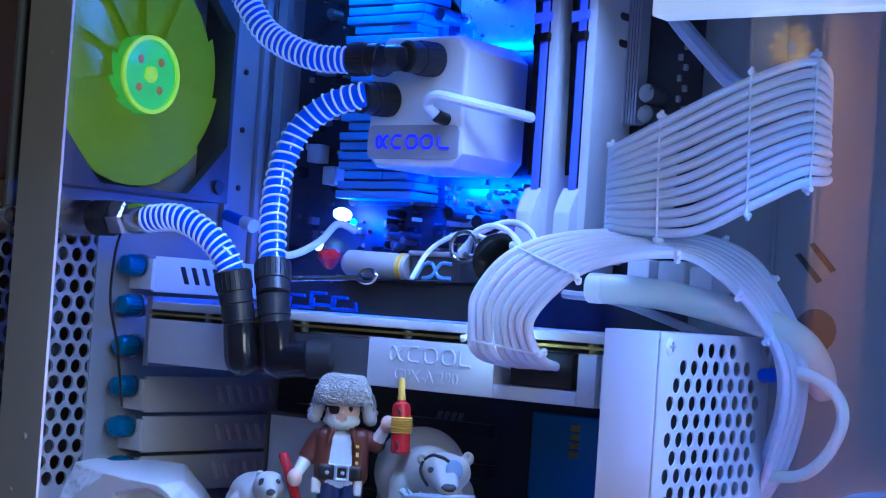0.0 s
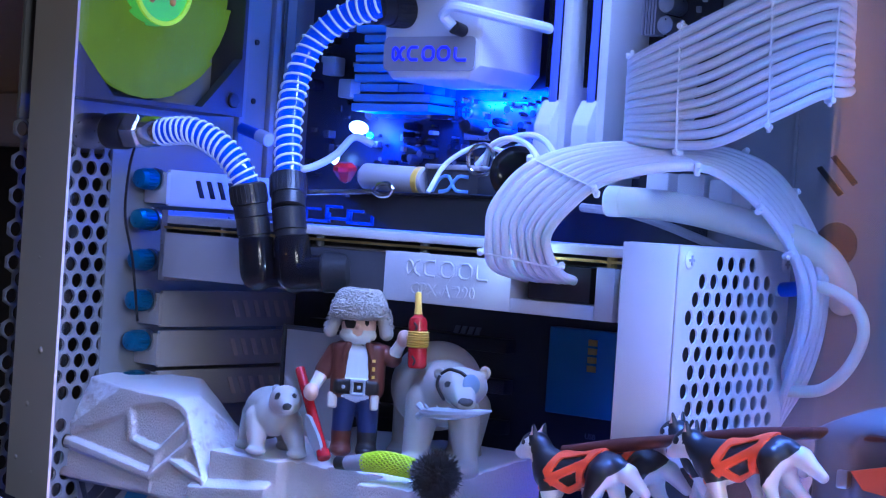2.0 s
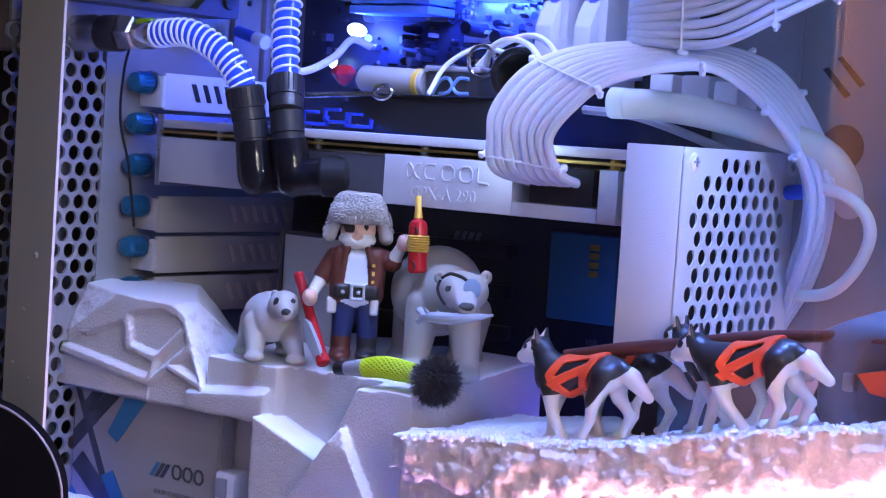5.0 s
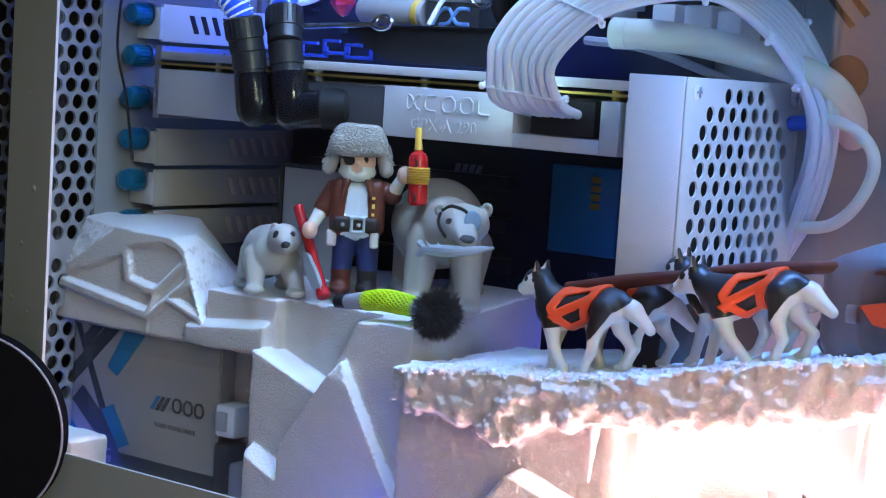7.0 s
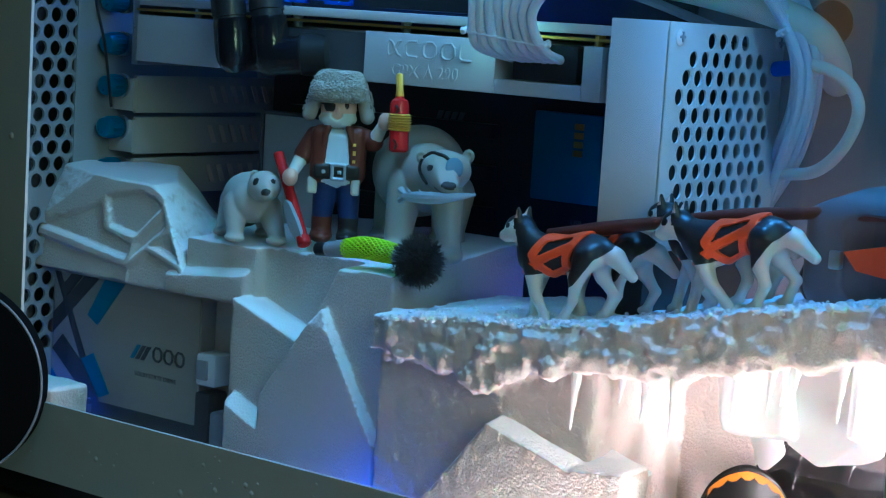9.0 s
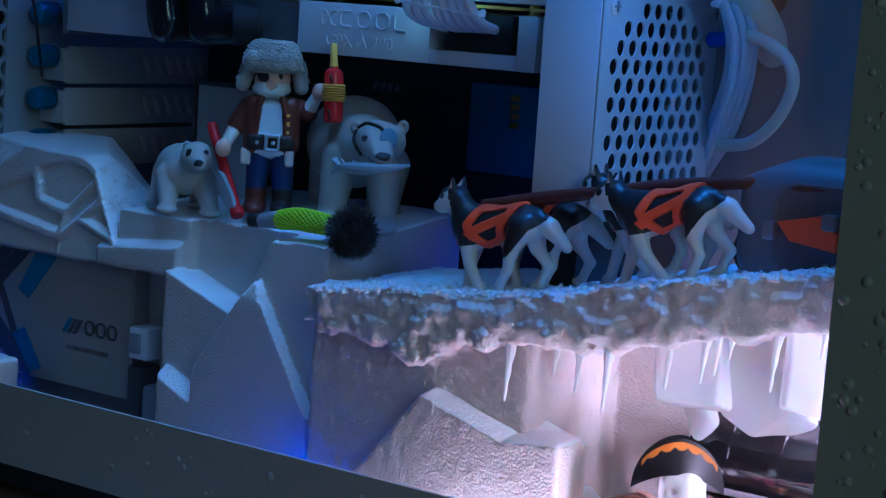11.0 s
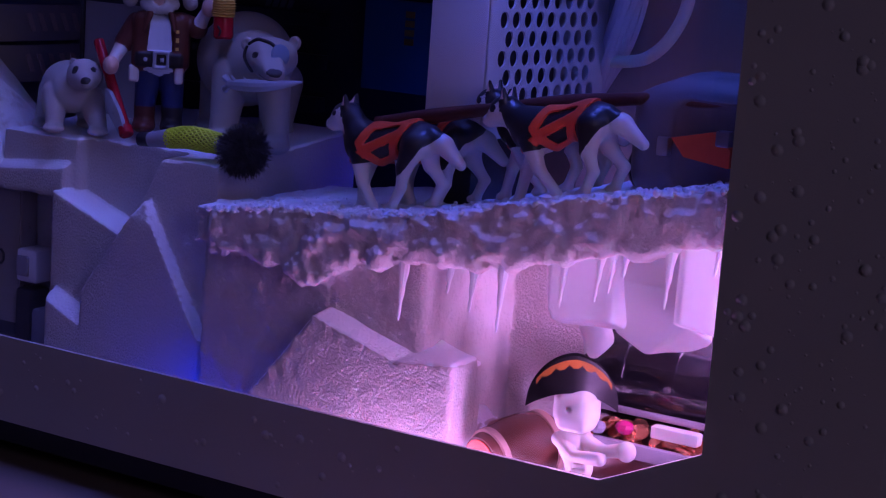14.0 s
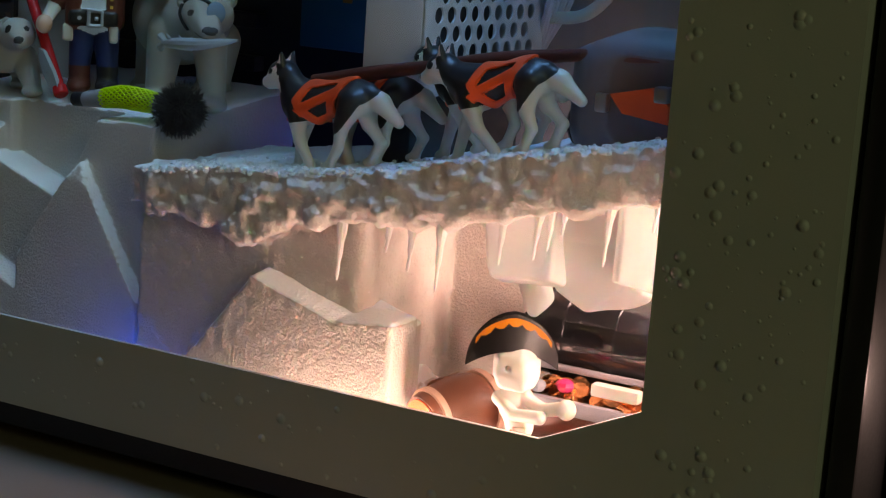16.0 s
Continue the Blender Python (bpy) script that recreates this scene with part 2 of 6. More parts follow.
def part(name, bm, mats, parent, label="", smooth=35):
    """Links a bmesh as one mesh object under a thing or a part."""
    at = LOC[parent.name]
    ob = new(name, finish(name, bm, mats, at, smooth))
    ob.parent = parent
    LOC[ob.name] = at
    return tagged(ob, label)


def solo(name, bm, mats, label, category, group="", kind="", smooth=35):
    """A thing that is one mesh; its origin is the middle of its base."""
    xs = [v.co for v in bm.verts]
    at = Vector(((min(c.x for c in xs) + max(c.x for c in xs)) / 2, (min(c.y for c in xs) + max(c.y for c in xs)) / 2, min(c.z for c in xs)))
    ob = new(name, finish(name, bm, mats, at, smooth))
    ob.location = at * MM
    LOC[ob.name] = at
    return tagged(ob, label, category, group, kind)


def B():
    return bmesh.new()


def box(bm, x0, x1, y0, y1, z0, z1, bev=0.0, mat=0, seg=2):
    vs = [bm.verts.new((x, y, z)) for x in (x0, x1) for y in (y0, y1) for z in (z0, z1)]
    fs = [bm.faces.new([vs[i] for i in q]) for q in ((0, 1, 3, 2), (4, 6, 7, 5), (0, 4, 5, 1), (2, 3, 7, 6), (0, 2, 6, 4), (1, 5, 7, 3))]
    for f in fs:
        f.material_index = mat
    if bev:
        es = list({e for f in fs for e in f.edges})
        r = bmesh.ops.bevel(bm, geom=es, offset=bev, segments=seg, profile=0.5, affect="EDGES", material=-1)
        for f in r["faces"]:
            f.material_index = mat
    return bm


def turn_to(a, b):
    d = Vector(b) - Vector(a)
    return Matrix.Translation(a) @ d.to_track_quat("Z", "Y").to_matrix().to_4x4(), d.length


def revolve(bm, a, b, prof, seg=20, mat=0):
    """A lathe body round the line from a to b; prof holds (radius, share of the way or mm beyond)."""
    m, _ = turn_to(a, b)
    rings = []
    for r, h in prof:
        if r < 1e-4:
            rings.append([bm.verts.new(m @ Vector((0, 0, h)))])
        else:
            rings.append([bm.verts.new(m @ Vector((r * math.cos(2 * math.pi * i / seg), r * math.sin(2 * math.pi * i / seg), h))) for i in range(seg)])
    for p, q in zip(rings, rings[1:]):
        for i in range(seg):
            j = (i + 1) % seg
            vs = [p[i % len(p)], p[j % len(p)], q[j % len(q)], q[i % len(q)]]
            vs = list(dict.fromkeys(vs))
            if len(vs) > 2:
                f = bm.faces.new(vs)
                f.material_index = mat
    for ring in (rings[0], rings[-1]):
        if len(ring) > 2:
            f = bm.faces.new(ring)
            f.material_index = mat
    return bm


def cyl(bm, a, b, r0, r1=None, seg=16, mat=0, bev=0.0):
    r1 = r0 if r1 is None else r1
    n = (Vector(b) - Vector(a)).length
    prof = [(r0 - bev, 0), (r0, bev), (r1, n - bev), (r1 - bev, n)] if bev else [(r0, 0), (r1, n)]
    return revolve(bm, a, b, prof, seg, mat)


def smooth_path(pts, step=2.0):
    """A Catmull-Rom curve through the points."""
    ps = [Vector(p) for p in pts]
    ps = [ps[0] * 2 - ps[1]] + ps + [ps[-1] * 2 - ps[-2]]
    out = []
    for a, b, c, d in zip(ps, ps[1:], ps[2:], ps[3:]):
        n = max(2, int((c - b).length / step))
        for i in range(n):
            t = i / n
            out.append(0.5 * (2 * b + (c - a) * t + (2 * a - 5 * b + 4 * c - d) * t * t + (3 * b - a - 3 * c + d) * t ** 3))
    out.append(ps[-2])
    return out


def frames(path):
    """Position, side and up vectors along a path, without twist."""
    out, side = [], None
    for i, p in enumerate(path):
        d = (path[min(i + 1, len(path) - 1)] - path[max(i - 1, 0)]).normalized()
        if side is None:
            side = d.orthogonal().normalized()
        side = (side - d * side.dot(d)).normalized()
        out.append((p, side, d.cross(side)))
    return out


def tube(bm, pts, r, seg=8, step=2.0, mat=0, curve=True):
    path = smooth_path(pts, step) if curve else [Vector(p) for p in pts]
    radius = r if callable(r) else (lambda t: r)
    rings = []
    fr = frames(path)
    for i, (p, s, u) in enumerate(fr):
        q = radius(i / (len(fr) - 1))
        rings.append([bm.verts.new(p + q * (s * math.cos(2 * math.pi * k / seg) + u * math.sin(2 * math.pi * k / seg))) for k in range(seg)])
    for a, b in zip(rings, rings[1:]):
        for k in range(seg):
            f = bm.faces.new((a[k], a[(k + 1) % seg], b[(k + 1) % seg], b[k]))
            f.material_index = mat
    for ring in (rings[0], rings[-1]):
        bm.faces.new(ring).material_index = mat
    return bm


def coil(bm, pts, r, pitch, wire, step=1.0):
    fr = frames(smooth_path(pts, step))
    n = int(len(fr) * step / pitch)
    path = []
    total = len(fr) - 1
    per = 18
    for i in range(n * per + 1):
        f = i / (n * per) * total
        k = min(int(f), total - 1)
        w = f - k
        p = fr[k][0].lerp(fr[k + 1][0], w)
        s, u = fr[k][1].lerp(fr[k + 1][1], w), fr[k][2].lerp(fr[k + 1][2], w)
        a = 2 * math.pi * i / per
        path.append(p + r * (s * math.cos(a) + u * math.sin(a)))
    return tube(bm, path, wire, 6, curve=False)


def ball(bm, c, r, rot=None, seg=14, mat=0):
    r = (r, r, r) if isinstance(r, (int, float)) else r
    m = Matrix.Translation(c) @ (Euler([radians(a) for a in rot]).to_matrix().to_4x4() if rot else Matrix()) @ Matrix.Diagonal((*r, 1))
    made = bmesh.ops.create_uvsphere(bm, u_segments=seg, v_segments=max(6, seg // 2 + 1), radius=1, matrix=m)
    for v in made["verts"]:
        for f in v.link_faces:
            f.material_index = mat
    return bm


def tiny_ball(bm, c, r, mat=0):
    """A twenty-sided ball."""
    g = 1.618
    r = Vector((r, r, r) if isinstance(r, (int, float)) else r) / 1.9
    vs = [bm.verts.new(Vector(c) + Vector((q[0] * r.x, q[1] * r.y, q[2] * r.z))) for q in ((-1, g, 0), (1, g, 0), (-1, -g, 0), (1, -g, 0), (0, -1, g), (0, 1, g), (0, -1, -g), (0, 1, -g), (g, 0, -1), (g, 0, 1), (-g, 0, -1), (-g, 0, 1))]
    for f in ((0, 11, 5), (0, 5, 1), (0, 1, 7), (0, 7, 10), (0, 10, 11), (1, 5, 9), (5, 11, 4), (11, 10, 2), (10, 7, 6), (7, 1, 8), (3, 9, 4), (3, 4, 2), (3, 2, 6), (3, 6, 8), (3, 8, 9), (4, 9, 5), (2, 4, 11), (6, 2, 10), (8, 6, 7), (9, 8, 1)):
        bm.faces.new([vs[i] for i in f]).material_index = mat


def dome(bm, x, y, z, r, high):
    """A low round blister on a face that looks along -y."""
    rings = [[bm.verts.new((x + r * c * math.cos(k * math.pi / 5), y - high * h, z + r * c * math.sin(k * math.pi / 5))) for k in range(10)] for c, h in ((1.25, -0.05), (1, 0.12), (0.8, 0.55), (0.45, 0.92))]
    tip = bm.verts.new((x, y - high, z))
    for a, b in zip(rings, rings[1:]):
        for k in range(10):
            bm.faces.new((a[k], a[(k + 1) % 10], b[(k + 1) % 10], b[k]))
    for k in range(10):
        bm.faces.new((rings[-1][k], rings[-1][(k + 1) % 10], tip))


def prism(bm, poly, axis, a0, a1, mat=0):
    """A polygon of (u, v) drawn out along an axis: x takes (y, z), y takes (x, z), z takes (x, y)."""
    put = {"x": lambda u, v, a: (a, u, v), "y": lambda u, v, a: (u, a, v), "z": lambda u, v, a: (u, v, a)}[axis]
    p = [bm.verts.new(put(u, v, a0)) for u, v in poly]
    q = [bm.verts.new(put(u, v, a1)) for u, v in poly]
    fs = [bm.faces.new(p), bm.faces.new(q)] + [bm.faces.new((p[i], p[(i + 1) % len(p)], q[(i + 1) % len(p)], q[i])) for i in range(len(p))]
    for f in fs:
        f.material_index = mat
    return bm


def perforated(bm, axis, at, thick, u0, u1, v0, v1, pitch, radius, keep, corners=12):
    """A plate of hexagonal cells with a hole through each that keep() allows; the cells' rows run along u."""
    put = (lambda u, v, a: (a, u, v)) if axis == "x" else (lambda u, v, a: (u, a, v))
    rows = int((v1 - v0) / (pitch * 0.866)) + 1
    cols = int((u1 - u0) / pitch) + 1
    out = pitch / math.sqrt(3)
    for j in range(rows):
        for i in range(cols):
            cu, cv = u0 + (i + 0.5 * (j % 2)) * pitch, v0 + j * pitch * 0.866
            ring = []
            for k in range(12):
                a = 2 * math.pi * (k + 3) / 12
                reach = out if (k + 3) % 2 == 1 else out * 0.866
                ring.append((cu + reach * math.cos(a), cv + reach * math.sin(a)))
            if not keep(cu, cv):
                for d in (at, at + thick):
                    bm.faces.new([bm.verts.new(put(u, v, d)) for u, v in ring])
                continue
            hole = [(cu + radius * math.cos(2 * math.pi * (k + 3) / 12), cv + radius * math.sin(2 * math.pi * (k + 3) / 12)) for k in range(12)]
            sheets = [([bm.verts.new(put(u, v, d)) for u, v in ring], [bm.verts.new(put(u, v, d)) for u, v in hole]) for d in (at, at + thick)]
            for k in range(12):
                n = (k + 1) % 12
                for r, h in sheets:
                    bm.faces.new((r[k], r[n], h[n], h[k]))
                bm.faces.new((sheets[0][1][k], sheets[0][1][n], sheets[1][1][n], sheets[1][1][k]))
    return bm


def hole_row(bm, at, thick, y_mid, z_mid, n, pitch, tall, radius, y0, y1):
    """One row of a plate in the x plane: n round holes about y_mid, plain steel out to y0 and y1."""
    half = n * pitch / 2
    z0, z1 = z_mid - tall / 2, z_mid + tall / 2
    for a, b in ((y0, y_mid - half), (y_mid + half, y1)):
        if b - a > 0.05:
            for x in (at, at + thick):
                bm.faces.new([bm.verts.new((x, y, z)) for y, z in ((a, z0), (b, z0), (b, z1), (a, z1))])
    for i in range(n):
        cy = y_mid - half + (i + 0.5) * pitch
        side = [(-1 + k / 2, -1) for k in range(4)] + [(1, -1 + k / 2) for k in range(4)] + [(1 - k / 2, 1) for k in range(4)] + [(-1, 1 - k / 2) for k in range(4)]
        rim = [(cy + u * pitch / 2, z_mid + v * tall / 2) for u, v in side]
        cutout = []
        for u, v in side:
            a = math.atan2(v, u)
            cutout.append((cy + radius * math.cos(a), z_mid + radius * math.sin(a)))
        sheets = [([bm.verts.new((x, u, v)) for u, v in rim], [bm.verts.new((x, u, v)) for u, v in cutout]) for x in (at, at + thick)]
        for k in range(16):
            m = (k + 1) % 16
            for r, h in sheets:
                bm.faces.new((r[k], r[m], h[m], h[k]))
            bm.faces.new((sheets[0][1][k], sheets[0][1][m], sheets[1][1][m], sheets[1][1][k]))
    return bm


def lettering(text, height, m, depth=0.15):
    """Raised letters as a bmesh; m carries the text's plane (x along it, y up) into the world, in millimetres."""
    cu = bpy.data.curves.new("letters", "FONT")
    cu.body, cu.size, cu.extrude, cu.resolution_u = text, height * 1.4, depth, 2
    cu.align_x, cu.align_y = "CENTER", "CENTER"
    ob = bpy.data.objects.new("letters", cu)
    scene.collection.objects.link(ob)
    me = bpy.data.meshes.new_from_object(ob.evaluated_get(bpy.context.evaluated_depsgraph_get()))
    bm = B()
    bm.from_mesh(me)
    bpy.data.objects.remove(ob)
    bpy.data.curves.remove(cu)
    bpy.data.meshes.remove(me)
    bmesh.ops.transform(bm, matrix=m, verts=bm.verts)
    return bm


def plane_y(x, y, z, turn=0):
    """The pose of writing that stands upright and faces the window."""
    return Matrix.Translation((x, y, z)) @ Matrix.Rotation(radians(90), 4, "X") @ Matrix.Rotation(radians(turn), 4, "Z")


# ---- implicit bodies, for foam and moulded toys ----
def smin(a, b, k):
    h = np.clip(0.5 + 0.5 * (b - a) / k, 0, 1)
    return b * (1 - h) + a * h - k * h * (1 - h)


def ell(P, c, r):
    q = (P - np.array(c)) / np.array(r)
    n = np.linalg.norm(q, axis=-1)
    g = np.linalg.norm(q / np.array(r), axis=-1) + 1e-9
    return n * (n - 1) / g


def limb(P, a, b, ra, rb=None):
    rb = ra if rb is None else rb
    a, b = np.array(a, float), np.array(b, float)
    t = np.clip(((P - a) @ (b - a)) / ((b - a) @ (b - a)), 0, 1)
    return np.linalg.norm(P - a - t[..., None] * (b - a), axis=-1) - (ra + (rb - ra) * t)


def slab(P, c, half, r=1.0):
    q = np.abs(P - np.array(c)) - (np.array(half) - r)
    return np.linalg.norm(np.maximum(q, 0), axis=-1) + np.minimum(q.max(axis=-1), 0) - r


def half_space(P, through_point, normal):
    n = np.array(normal, float)
    n /= np.linalg.norm(n)
    return (P - np.array(through_point)) @ n


def outline(P, poly, u=0, v=2):
    """Signed distance to a convex polygon given anticlockwise in two of the axes."""
    d = None
    for (a, b), (c, e) in zip(poly, poly[1:] + poly[:1]):
        nx, ny = e - b, a - c
        s = ((P[..., u] - a) * nx + (P[..., v] - b) * ny) / math.hypot(nx, ny)
        d = s if d is None else np.maximum(d, s)
    return d


def grain(P, size, seed=0):
    """Smooth lattice noise between -1 and 1."""
    q = P / size + seed * 17.31
    i = np.floor(q).astype(np.int64)
    f = q - i
    f = f * f * (3 - 2 * f)
    total = 0
    for dx in (0, 1):
        for dy in (0, 1):
            for dz in (0, 1):
                h = (i[..., 0] + dx) * 374761393 + (i[..., 1] + dy) * 668265263 + (i[..., 2] + dz) * 2147483647 + seed * 974711
                h = (h ^ (h >> 13)) * 1274126177
                h = ((h ^ (h >> 16)) & 0xFFFF) / 32767.5 - 1
                w = np.where(dx, f[..., 0], 1 - f[..., 0]) * np.where(dy, f[..., 1], 1 - f[..., 1]) * np.where(dz, f[..., 2], 1 - f[..., 2])
                total = total + h * w
    return total


def body(field, lo, hi, h, paint=None):
    """The surface where field() is zero, as a bmesh; paint() gives each face's material slot from its middle."""
    ax = [np.arange(a, b + h, h) for a, b in zip(lo, hi)]
    P = np.stack(np.meshgrid(*ax, indexing="ij"), -1)
    val = field(P)
    s = val < 0
    n = np.array(val.shape)
    corner = [(i, j, k) for i in (0, 1) for j in (0, 1) for k in (0, 1)]

    def cut(a, c):
        return a[c[0]:n[0] - 1 + c[0], c[1]:n[1] - 1 + c[1], c[2]:n[2] - 1 + c[2]]

    count = sum(cut(s, c).astype(int) for c in corner)
    active = (count > 0) & (count < 8)
    where = np.argwhere(active)
    acc, hits = np.zeros((len(where), 3)), np.zeros(len(where))
    for a in corner:
        for d in range(3):
            if a[d]:
                continue
            b = tuple(1 if e == d else a[e] for e in range(3))
            va, vb = cut(val, a)[active], cut(val, b)[active]
            cross = (va < 0) != (vb < 0)
            t = np.where(cross, va / np.where(cross, va - vb, 1), 0)
            p = np.array(a, float)[None] + t[:, None] * (np.array(b) - np.array(a))[None]
            acc += p * cross[:, None]
            hits += cross
    verts = np.array(lo) + (where + acc / hits[:, None]) * h
    index = np.full(active.shape, -1)
    index[active] = np.arange(len(where))
    quads = []
    for d in range(3):
        e, f = (d + 1) % 3, (d + 2) % 3
        sl0, sl1 = [slice(None)] * 3, [slice(None)] * 3
        sl0[d], sl1[d] = slice(0, n[d] - 1), slice(1, n[d])
        change = np.argwhere(s[tuple(sl0)] != s[tuple(sl1)])
        ok = (change[:, e] > 0) & (change[:, f] > 0) & (change[:, e] < n[e] - 1) & (change[:, f] < n[f] - 1)
        change = change[ok]
        inside = s[tuple(change.T)]
        ring = []
        for oe, of in ((-1, -1), (0, -1), (0, 0), (-1, 0)):
            c = change.copy()
            c[:, e] += oe
            c[:, f] += of
            ring.append(index[tuple(c.T)])
        q = np.stack(ring, 1)
        q[~inside] = q[~inside][:, ::-1]
        quads.append(q)
    quads = np.concatenate(quads)
    me = bpy.data.meshes.new("body")
    me.from_pydata(verts.tolist(), [], quads.tolist())
    if paint is not None:
        me.polygons.foreach_set("material_index", paint(verts[quads].mean(axis=1)).astype(np.int32))
    bm = B()
    bm.from_mesh(me)
    bpy.data.meshes.remove(me)
    return bm


# ---- room and desk ----
desk = solo("desk", box(B(), -500, 1100, -520, 700, 60, 85, 2), DESK, "brown desk under the white computer case", "desk", kind="structure")
for x in (-460, 1010):
    for y in (-480, 610):
        part("leg", box(B(), x, x + 50, y, y + 50, -700, 60), DESK, desk)
solo("floor", box(B(), -1500, 2500, -2200, 1200, -720, -700), ROOM, "dim floor of the room", "floor", kind="structure")
solo("ceiling", box(B(), -1500, 2500, -2200, 1200, 1700, 1720), ROOM, "plain ceiling of the room", "ceiling", kind="structure")
solo("wall_north", box(B(), -1500, 2500, 1200, 1220, -700, 1700), ROOM, "plain grey wall behind the desk", "wall", kind="structure")
solo("wall_south", box(B(), -1500, 2500, -2220, -2200, -700, 1700), ROOM, "plain grey wall of the room", "wall", kind="structure")
solo("wall_west", box(B(), -1520, -1500, -2200, 1200, -700, 1700), ROOM, "plain grey wall of the room", "wall", kind="structure")
solo("wall_east", box(B(), 2500, 2520, -2200, 1200, -700, 1700), ROOM, "plain grey wall of the room", "wall", kind="structure")

solo("door_post", box(B(), -4, 46, -1025, -985, -700, 1500, 3), WOOD, "orange brown wooden door post in the room", "door post", kind="structure")
solo("door_trim", box(B(), -9, -5.5, -1025, -984, -700, 1500, 1), TOY_SKIN, "thin pale trim along the door post", "trim", kind="structure")

pic = thing("flower_picture", (-60, -1000, 500), "dim picture of a yellow flower on the wall", "picture")
part("board", box(B(), -90, -20, -1012, -1004, 520, 640, 1), DARK, pic)
for k in range(10):
    a = 2 * math.pi * k / 10
    part("petal", ball(B(), (-47 + 15 * math.cos(a), -1002.5, 588 + 15 * math.sin(a)), (9.5, 1.5, 4.2), (0, -math.degrees(a), 0)), TOY_GOLD, pic)
part("heart", ball(B(), (-47, -1001, 588), (5, 2, 5)), TOY_SHIRT, pic)
part("nail", box(B(), -60, -54, -1200, -1010, 625, 630), WOOD, pic)

# ---- computer case ----
WIN_L, WIN_R, WIN_B, WIN_T = 30.0, 442.5, 139.5, 505.0
case = thing("computer_case", (250, 10, 104), "white painted steel computer case with a large side window", "computer case")
inner = [(WIN_L, WIN_B), (407, WIN_B), (WIN_R, 156), (WIN_R, WIN_T), (WIN_L, WIN_T)]
outer = [(1, 104), (407, 104), (501, 104), (501, 545), (1, 545)]
bm = B()
sheets = [[[bm.verts.new((u, y, v)) for u, v in ring] for ring in (inner, outer)] for y in (-84.6, -83)]
for i in range(5):
    j = (i + 1) % 5
    for s in sheets:
        bm.faces.new((s[0][i], s[0][j], s[1][j], s[1][i]))
    for r in (0, 1):
        bm.faces.new((sheets[0][r][i], sheets[0][r][j], sheets[1][r][j], sheets[1][r][i]))
side_panel = part("side_panel", bm, CASE, case, "grey-white side panel with raised paint blisters")
part("folded_edge", box(B(), 1, 4, -83, -70, 104, 545), CASE, case)
part("front_wall", box(B(), 498, 501, -83, 112, 104, 545), CASE, case)
part("case_floor", box(B(), -8, 498, -83, 112, 104, 108), INNER, case)
part("case_roof", box(B(), -8, 498, -83, 112, 542, 545), INNER, case)
part("mainboard_tray", box(B(), -8, 498, 109, 112, 108, 542), INNER, case, "grey steel tray")
for x, z in ((312, 365), (318.5, 370)):
    part("tray_slot", prism(B(), [(x, z), (x + 2.5, z + 1), (x + 14, z - 11), (x + 11.5, z - 12.5)], "y", 108.2, 109.2), BLACK, case)
part("cable_hole", cyl(B(), (324, 108.2, 331), (324, 109.2, 331), 10, seg=28), DARK, case, "dark cable grommet")
part("tray_seam", box(B(), 300, 302, 107.5, 109, 340, 540, 0.5), INNER, case)
bm = B()
box(bm, -10, -8, -21, 112, 104, 545)
box(bm, -10, -8, -83, -21, 365, 545)
box(bm, -10, -8, -83, -21, 104, 150)
rear = part("rear_wall", bm, INNER, case, "grey steel rear wall")
bm = perforated(B(), "x", -10, 1.5, -80, -22, 153, 362, 9.2, 3.6, lambda u, v: not 222 < v < 232)
part("perforated_plate", bm, INNER, rear, "steel plate with round holes")
pane = part("window_pane", box(B(), WIN_L - 6, WIN_R + 6, -82.6, -79.6, WIN_B - 6, WIN_T + 6), ACRYLIC, case, "clear acrylic pane")
pane.visible_shadow = False
part("plinth", box(B(), 6, 496, -76, 108, 92, 104), BLACK, case, "black plinth")
bm = B()
box(bm, 503, 512, -80, 110, 88, 545, 1.5)
part("front_bezel", bm, BLACK, case, "black front bezel")
for fx in (30, 460):
    for fy in (-60, 90):
        part("foot", cyl(B(), (fx, fy, 85), (fx, fy, 92), 10, bev=1), BLACK, case)

part("front_panel", box(B(), 514, 600, -48, 110, 88, 545, 1.5), WHITE, case, "pale front panel lit from below")

# paint blisters on the panel
rng = random.Random(5)
bm = B()
for _ in range(300):
    zone = rng.random()
    if zone < 0.66:
        x, z = rng.uniform(446, 496), rng.uniform(110, 330)
    elif zone < 0.94:
        x, z = rng.uniform(40, 440), rng.uniform(107, 136)
    else:
        x, z = rng.uniform(4, 27), rng.uniform(110, 500)
    r = rng.choice([0.35, 0.4, 0.5, 0.5, 0.6, 0.7, 0.9, 1.2, 1.5, 1.8])
    dome(bm, x, -84.6, z, r, r * rng.uniform(0.35, 0.6) * (0.6 if x < 28 else 1))
tagged(part("paint_blister", bm, CASE, side_panel, "raised blisters in the paint"), kind="stuff")

# ---- rear slots ----
SCREW_Z = [341.0, 320.6, 300.0, 279.4, 258.9, 238.5]
